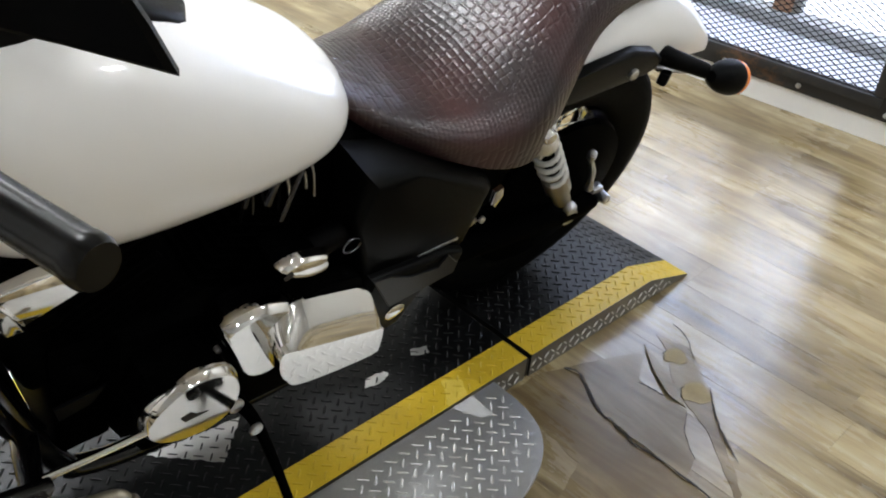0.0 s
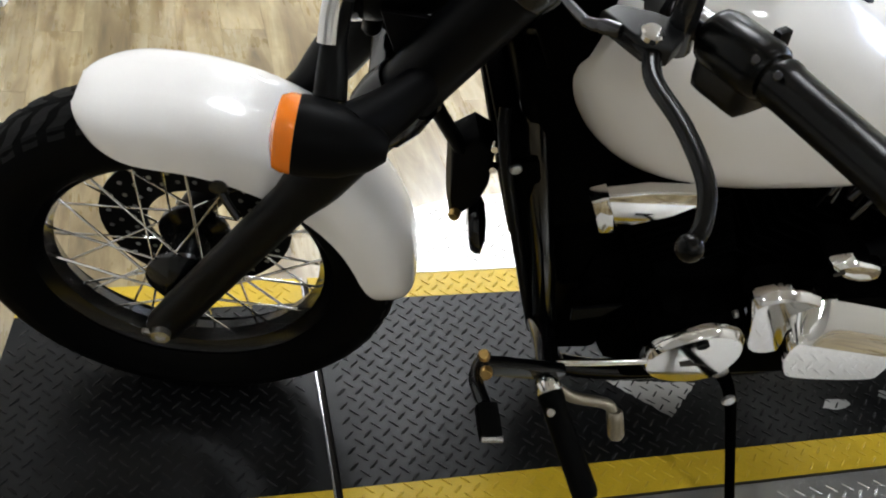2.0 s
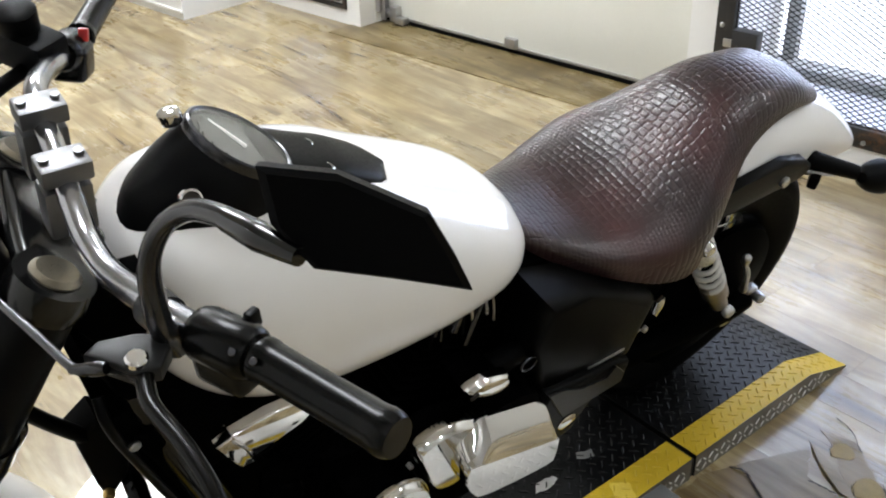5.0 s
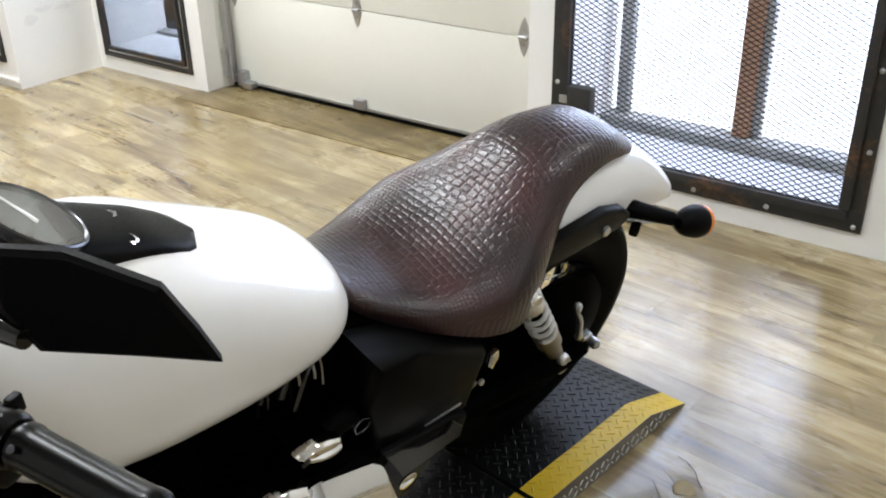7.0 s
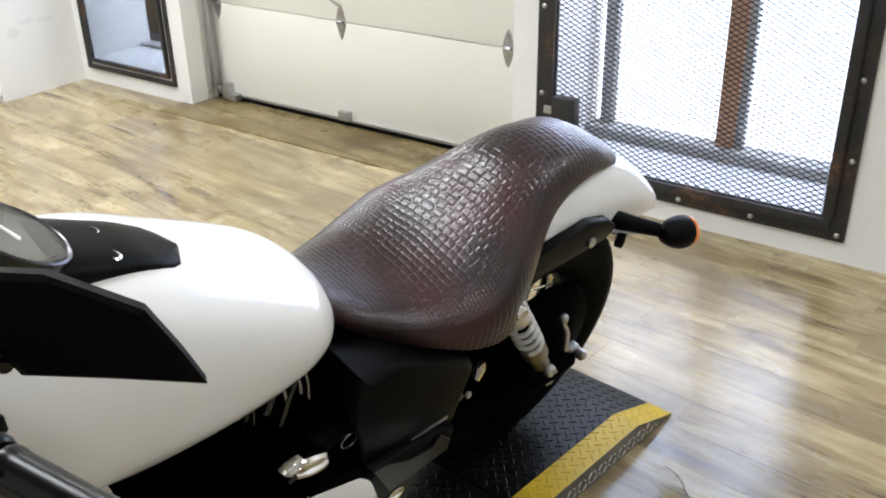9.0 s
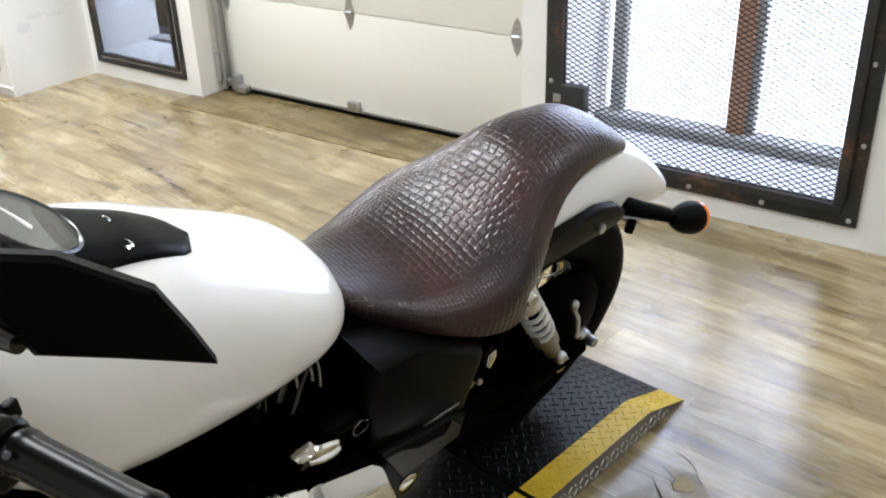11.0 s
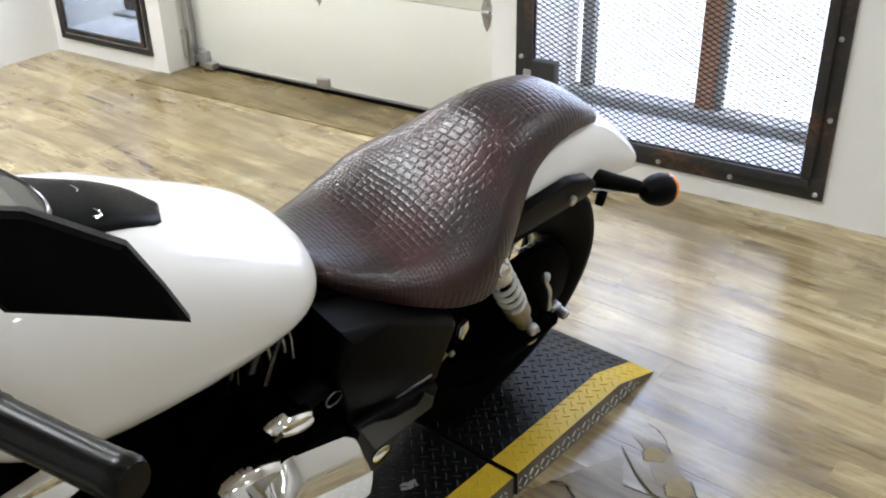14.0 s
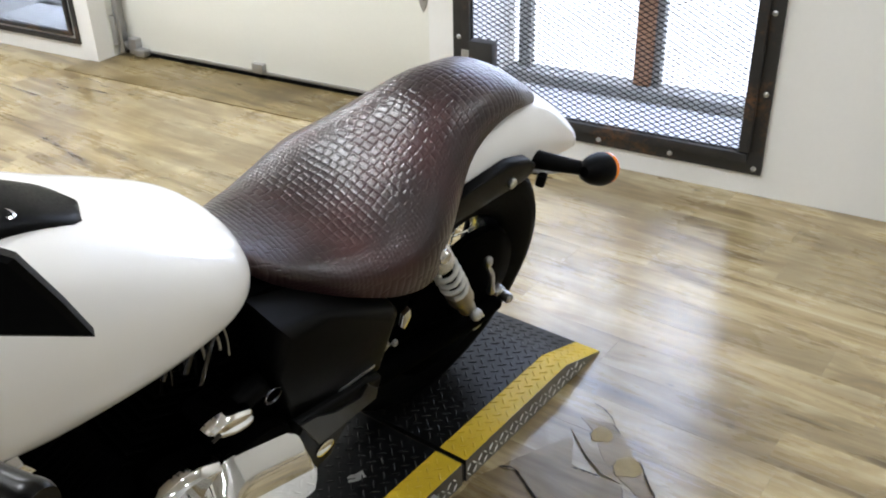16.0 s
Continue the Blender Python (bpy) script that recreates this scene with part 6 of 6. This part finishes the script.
LEFT = [(0.405, 0.0, 1.068), (0.398, -0.05, 1.068), (0.394, -0.09, 1.060), (0.390, -0.13, 1.058), (0.389, -0.19, 1.072), (0.396, -0.27, 1.108), (0.408, -0.328, 1.128), (0.434, -0.390, 1.143), (0.470, -0.513, 1.171)]
RIGHT = [(0.405, 0.0, 1.068), (0.41, 0.05, 1.07), (0.42, 0.10, 1.072), (0.445, 0.16, 1.05), (0.467, 0.20, 1.032), (0.53, 0.30, 0.995), (0.62, 0.43, 0.985)]
bm = bmesh.new()
tube(bm, LEFT[::-1][1:] + RIGHT[1:-1], 0.0127, 14, 5)
bars = part("handlebar", bm, "bar", bike, "grey metal swept-back handlebar", 50)
for y, x in ((-0.048, 0.399), (0.048, 0.409)):
    bm = bmesh.new()
    box(bm, (0.05, 0.034, 0.022), Matrix.Translation((x, y, 1.085)), 0.004)
    box(bm, (0.048, 0.032, 0.06), Matrix.Translation((x - 0.002, y, 1.038)), 0.005)
    for s in (-1, 1):
        lathe(bm, [(0.005, 0), (0.005, 0.005)], (x + s * 0.017, y, 1.095), (0, 0, 1), 8)
    part("riser_clamp", bm, "riser", bars, "grey handlebar clamp")


def grip(a, b, label):
    a, b = Vector(a), Vector(b)
    d = (b - a).normalized()
    L = (b - a).length
    bm = bmesh.new()
    prof = [(0.015, 0), (0.0185, 0.002), (0.0185, 0.007), (0.0178, 0.009), (0.0174, 0.016), (0.0170, L * 0.5), (0.0172, L - 0.014), (0.0180, L - 0.010), (0.0180, L - 0.003), (0.0155, L + 0.003), (0, L + 0.003)]
    lathe(bm, prof, a, d, 24)
    gr = part("grip", bm, "grip", bars, label, 50)


grip(LEFT[-2], LEFT[-1], "black ribbed rubber grip")
grip(RIGHT[-2], RIGHT[-1], "black ribbed rubber grip")


def controls(path, flip_side):
    """Switch housing on the bar next to the grip."""
    a, b = Vector(path[-3]), Vector(path[-2])
    d = (b - a).normalized()
    m4 = Matrix.Translation((a + b) / 2) @ d.to_track_quat("Z", "Y").to_matrix().to_4x4()
    bm = bmesh.new()
    lathe(bm, [(0.018, -0.03), (0.021, -0.027), (0.023, -0.02), (0.023, 0.02), (0.021, 0.027), (0.018, 0.03)], (a + b) / 2, d, 20)
    box(bm, (0.044, 0.046, 0.052), Matrix.Translation((a + b) / 2 + Vector((0.004, 0.0, -0.016))) @ d.to_track_quat("Z", "Y").to_matrix().to_4x4(), 0.010, 3)
    sw = part("switch_housing", bm, "grip", bars, "black switch housing")
    bm = bmesh.new()
    box(bm, (0.012, 0.016, 0.008), Matrix.Translation((a + b) / 2 + Vector((0.022, 0.0, 0.016))) @ d.to_track_quat("Z", "Y").to_matrix().to_4x4(), 0.002)
    part("switch", bm, "red" if flip_side else "satin", sw)
    for q in (0.7, 1.0):
        bolt(a.lerp(b, q) + Vector((-0.012, -0.012, 0.016)), (-0.4, -0.5, 0.8), 0.0036, sw, "clamp", 0.003)


controls(LEFT, False)
controls(RIGHT, True)
# clutch perch, lever and cable
bm = bmesh.new()
cut(bm, [(0.326, -0.318), (0.340, -0.310), (0.366, -0.316), (0.386, -0.326), (0.384, -0.342), (0.370, -0.356), (0.352, -0.352)][::-1], 0.016, Matrix.Translation((0, 0, 1.118)), 0.003)
lathe(bm, [(0.018, -0.012), (0.018, 0.012)], (0.398, -0.285, 1.11), (0.1, -0.9, 0.3), 18)
perch = part("clutch_perch", bm, "perch", bars, "grey clutch lever perch")
bolt((0.357, -0.343, 1.134), (0, 0, 1), 0.009, perch, "chrome", 0.006)
bm = bmesh.new()
pts = smooth_path([(0.335, -0.322, 1.126), (0.357, -0.345, 1.126), (0.352, -0.38, 1.128), (0.356, -0.43, 1.138), (0.356, -0.478, 1.142), (0.348, -0.506, 1.137), (0.338, -0.518, 1.132)], 6)
rings = []
for i, p in enumerate(pts):
    t = i / (len(pts) - 1)
    d = (pts[min(i + 1, len(pts) - 1)] - pts[max(0, i - 1)]).normalized()
    nrm = Vector((0, 0, 1)).cross(d).normalized()
    w = 0.0105 if t < 0.2 else 0.0078 - 0.002 * t
    rings.append([p + nrm * w * math.cos(q) + Vector((0, 0, 1)) * 0.006 * math.sin(q) for q in (2 * math.pi * k / 12 for k in range(12))])
loft(bm, rings)
bmesh.ops.create_uvsphere(bm, u_segments=14, v_segments=9, radius=0.009, matrix=Matrix.Translation((0.338, -0.519, 1.131)))
part("clutch_lever", bm, "grip", bars, "dark grey clutch lever with ball end", 50)
bm = bmesh.new()
tube(bm, [(0.330, -0.332, 1.131), (0.318, -0.32, 1.123), (0.306, -0.255, 1.105), (0.292, -0.175, 1.081), (0.275, -0.105, 1.079), (0.264, -0.072, 1.072), (0.272, -0.055, 1.045), (0.30, -0.045, 0.96), (0.33, -0.04, 0.90)], 0.0038, 10)
part("clutch_cable", bm, "clamp", bars, "grey clutch cable")
part("cable_adjuster", made(lathe, [(0.005, 0), (0.006, 0.004), (0.006, 0.014), (0.0045, 0.018), (0.004, 0.03)], (0.336, -0.338, 1.133), (-0.8, 0.75, -0.4), 12), "clamp", bars, "cable adjuster")
# brake side on the far grip
bm = bmesh.new()
box(bm, (0.05, 0.07, 0.045), Matrix.Translation((0.455, 0.235, 1.035)) @ Matrix.Rotation(0.5, 4, "Z"), 0.008)
lathe(bm, [(0.024, 0), (0.026, 0.03), (0.02, 0.034), (0, 0.034)], (0.448, 0.25, 1.05), (-0.1, 0, 1), 18)
part("brake_reservoir", bm, "plastic", bars, "black brake fluid reservoir")
bm = bmesh.new()
tube(bm, [(0.43, 0.27, 1.03), (0.45, 0.33, 1.02), (0.50, 0.41, 1.0), (0.53, 0.45, 0.99)], [0.010, 0.008, 0.007, 0.009], 10)
part("brake_lever", bm, "satin", bars, "dark brake lever")
bm = bmesh.new()
tube(bm, [(0.44, 0.22, 1.02), (0.38, 0.18, 1.015), (0.33, 0.105, 1.0), (0.312, 0.055, 0.985), (0.318, 0.045, 0.93), (0.33, 0.05, 0.85)], 0.009, 10)
part("brake_hose", bm, "rubber", bars, "black brake hose")
for o in (0, 0.012):
    bm = bmesh.new()
    tube(bm, [(0.44 + o, 0.26, 1.02), (0.355 + o, 0.30, 0.965), (0.272 + o, 0.20, 0.965), (0.236 + o, 0.105, 0.98), (0.235 + o, 0.07, 0.90), (0.29, 0.06, 0.80)], 0.0045, 8)
    part("throttle_cable", bm, "rubber", bars, "black throttle cable")

# mirrors
def mirror(flip):
    bm = bmesh.new()
    tube(bm, [(0.398, -0.315, 1.10), (0.382, -0.33, 1.15), (0.378, -0.33, 1.21), (0.387, -0.337, 1.25), (0.398, -0.362, 1.283), (0.405, -0.400, 1.305), (0.409, -0.435, 1.318)], [0.0115, 0.0105, 0.0085, 0.0075, 0.0075, 0.0075, 0.0075], 12)
    st = part("mirror", bm, "stem", bars, "black blade mirror on a curved grey stem", 50)
    bm = bmesh.new()
    tube(bm, [(0.404, -0.405, 1.308), (0.409, -0.437, 1.319), (0.417, -0.470, 1.328)], [0.008, 0.0095, 0.006], 12)
    j = part("mirror_joint", bm, "black", st, "", 50)
    face = [Vector(q) for q in ((0.413, -0.424, 1.361), (0.412, -0.445, 1.334), (0.420, -0.481, 1.327), (0.465, -0.497, 1.312), (0.514, -0.512, 1.292), (0.500, -0.507, 1.322), (0.481, -0.499, 1.358), (0.447, -0.455, 1.366))]
    c = sum(face, Vector()) / len(face)
    nrm = sum(((face[i] - c).cross(face[(i + 1) % 8] - c) for i in range(8)), Vector()).normalized()
    back = nrm * (0.012 if nrm.x > 0 else -0.012)
    bm = bmesh.new()
    loft(bm, [[c.lerp(q, 0.90) - back * 0.3 for q in face], face, [c.lerp(q, 0.985) + back for q in face]])
    hd = part("mirror_head", bm, "plastic", st, "black blade-shaped mirror head", 30)
    bm = bmesh.new()
    bm.faces.new([bm.verts.new(c.lerp(q, 0.92) + back * 1.04) for q in face])
    gl = part("mirror_glass", bm, "chrome", st, "mirror glass")
    for o in (st, j, hd, gl):
        if flip:
            o.data.transform(FLIP)
            o.data.flip_normals()


mirror(False)

# foot controls and stand
bm = bmesh.new()
tube(bm, [(0.54, -0.11, 0.30), (0.52, -0.18, 0.36), (0.505, -0.24, 0.385)], [0.02, 0.018, 0.016], 12)
box(bm, (0.14, 0.02, 0.03), Matrix.Translation((0.46, -0.24, 0.40)) @ Matrix.Rotation(0.25, 4, "Y"), 0.006)
pegs = part("foot_control", bm, "black", bike, "black forward foot control bracket")
bm = bmesh.new()
lathe(bm, [(0.014, 0), (0.0185, 0.006), (0.0185, 0.02), (0.018, 0.022), (0.0185, 0.155), (0.015, 0.163), (0, 0.165)], (0.503, -0.262, 0.382), (0.22, -0.95, -0.2), 18)
part("foot_peg", bm, "rubber", pegs, "black rubber foot peg")
bm = bmesh.new()
lathe(bm, [(0.016, -0.014), (0.019, -0.006), (0.019, 0.008), (0.016, 0.012)], (0.503, -0.262, 0.382), (0.22, -0.95, -0.2), 18)
part("peg_collar", bm, "chrome", pegs, "chrome peg collar")
bolt((0.497, -0.305, 0.392), (-0.4, -0.5, 0.8), 0.007, pegs, "chrome")
bm = bmesh.new()
tube(bm, [(0.51, -0.245, 0.365), (0.55, -0.262, 0.345), (0.60, -0.275, 0.345), (0.613, -0.288, 0.335)], 0.009, 10)
part("shift_lever", bm, "alloy", pegs, "worn steel shift lever")
part("shift_toe", made(lathe, [(0.010, 0), (0.013, 0.004), (0.013, 0.042), (0.009, 0.048), (0, 0.048)], (0.612, -0.286, 0.342), (0.2, -0.55, -0.8), 14), "alloy", pegs, "pale shift toe peg")
bm = bmesh.new()
tube(bm, [(0.40, -0.24, 0.43), (0.385, -0.27, 0.435), (0.39, -0.31, 0.44)], 0.010, 10)
part("front_shift_arm", bm, "black", pegs)
bm = bmesh.new()
box(bm, (0.03, 0.05, 0.022), Matrix.Translation((0.392, -0.335, 0.44)), 0.006)
part("shift_pad", bm, "rubber", pegs, "black shift pad")
part("pad_edge", made(tube, [(0.378, -0.36, 0.444), (0.406, -0.362, 0.444)], 0.005, 8, 2), "steel", pegs)
bolt((0.40, -0.262, 0.44), (-0.3, -0.8, 0.5), 0.009, pegs, "brass", 0.012)
bolt((0.395, -0.25, 0.46), (-0.3, -0.2, 0.9), 0.008, pegs, "brass", 0.014)
part("shift_rod", made(tube, [(0.51, -0.225, 0.385), (0.60, -0.22, 0.37), (0.69, -0.215, 0.36)], 0.0055, 10), "chrome", pegs, "chrome shift rod")
bm = bmesh.new()
tube(bm, [(0.845, -0.17, 0.26), (0.86, -0.225, 0.245), (0.87, -0.30, 0.175), (0.866, -0.385, 0.122)], [0.014, 0.010, 0.0085, 0.0085], 12)
stand = part("side_stand", bm, "engine", bike, "black side stand resting on the side plate")
bm = bmesh.new()
box(bm, (0.07, 0.03, 0.012), Matrix.Translation((0.87, -0.392, 0.119)) @ Matrix.Rotation(radians(-16), 4, "X"), 0.004)
part("stand_foot", bm, "engine", stand)
bolt((0.852, -0.235, 0.25), (0, -1, 0.2), 0.012, stand, "steel")
bolt((0.832, -0.2, 0.285), (0, -1, 0.2), 0.014, stand, "steel")
bm = bmesh.new()
tube(bm, [(0.70, 0.15, 0.55), (0.66, 0.2, 0.35), (0.72, 0.2, 0.22), (1.0, 0.2, 0.2), (1.9, 0.19, 0.25)], [0.022, 0.024, 0.03, 0.04, 0.045], 16)
part("exhaust_pipe", bm, "satin", bike, "black exhaust pipe on the far side")
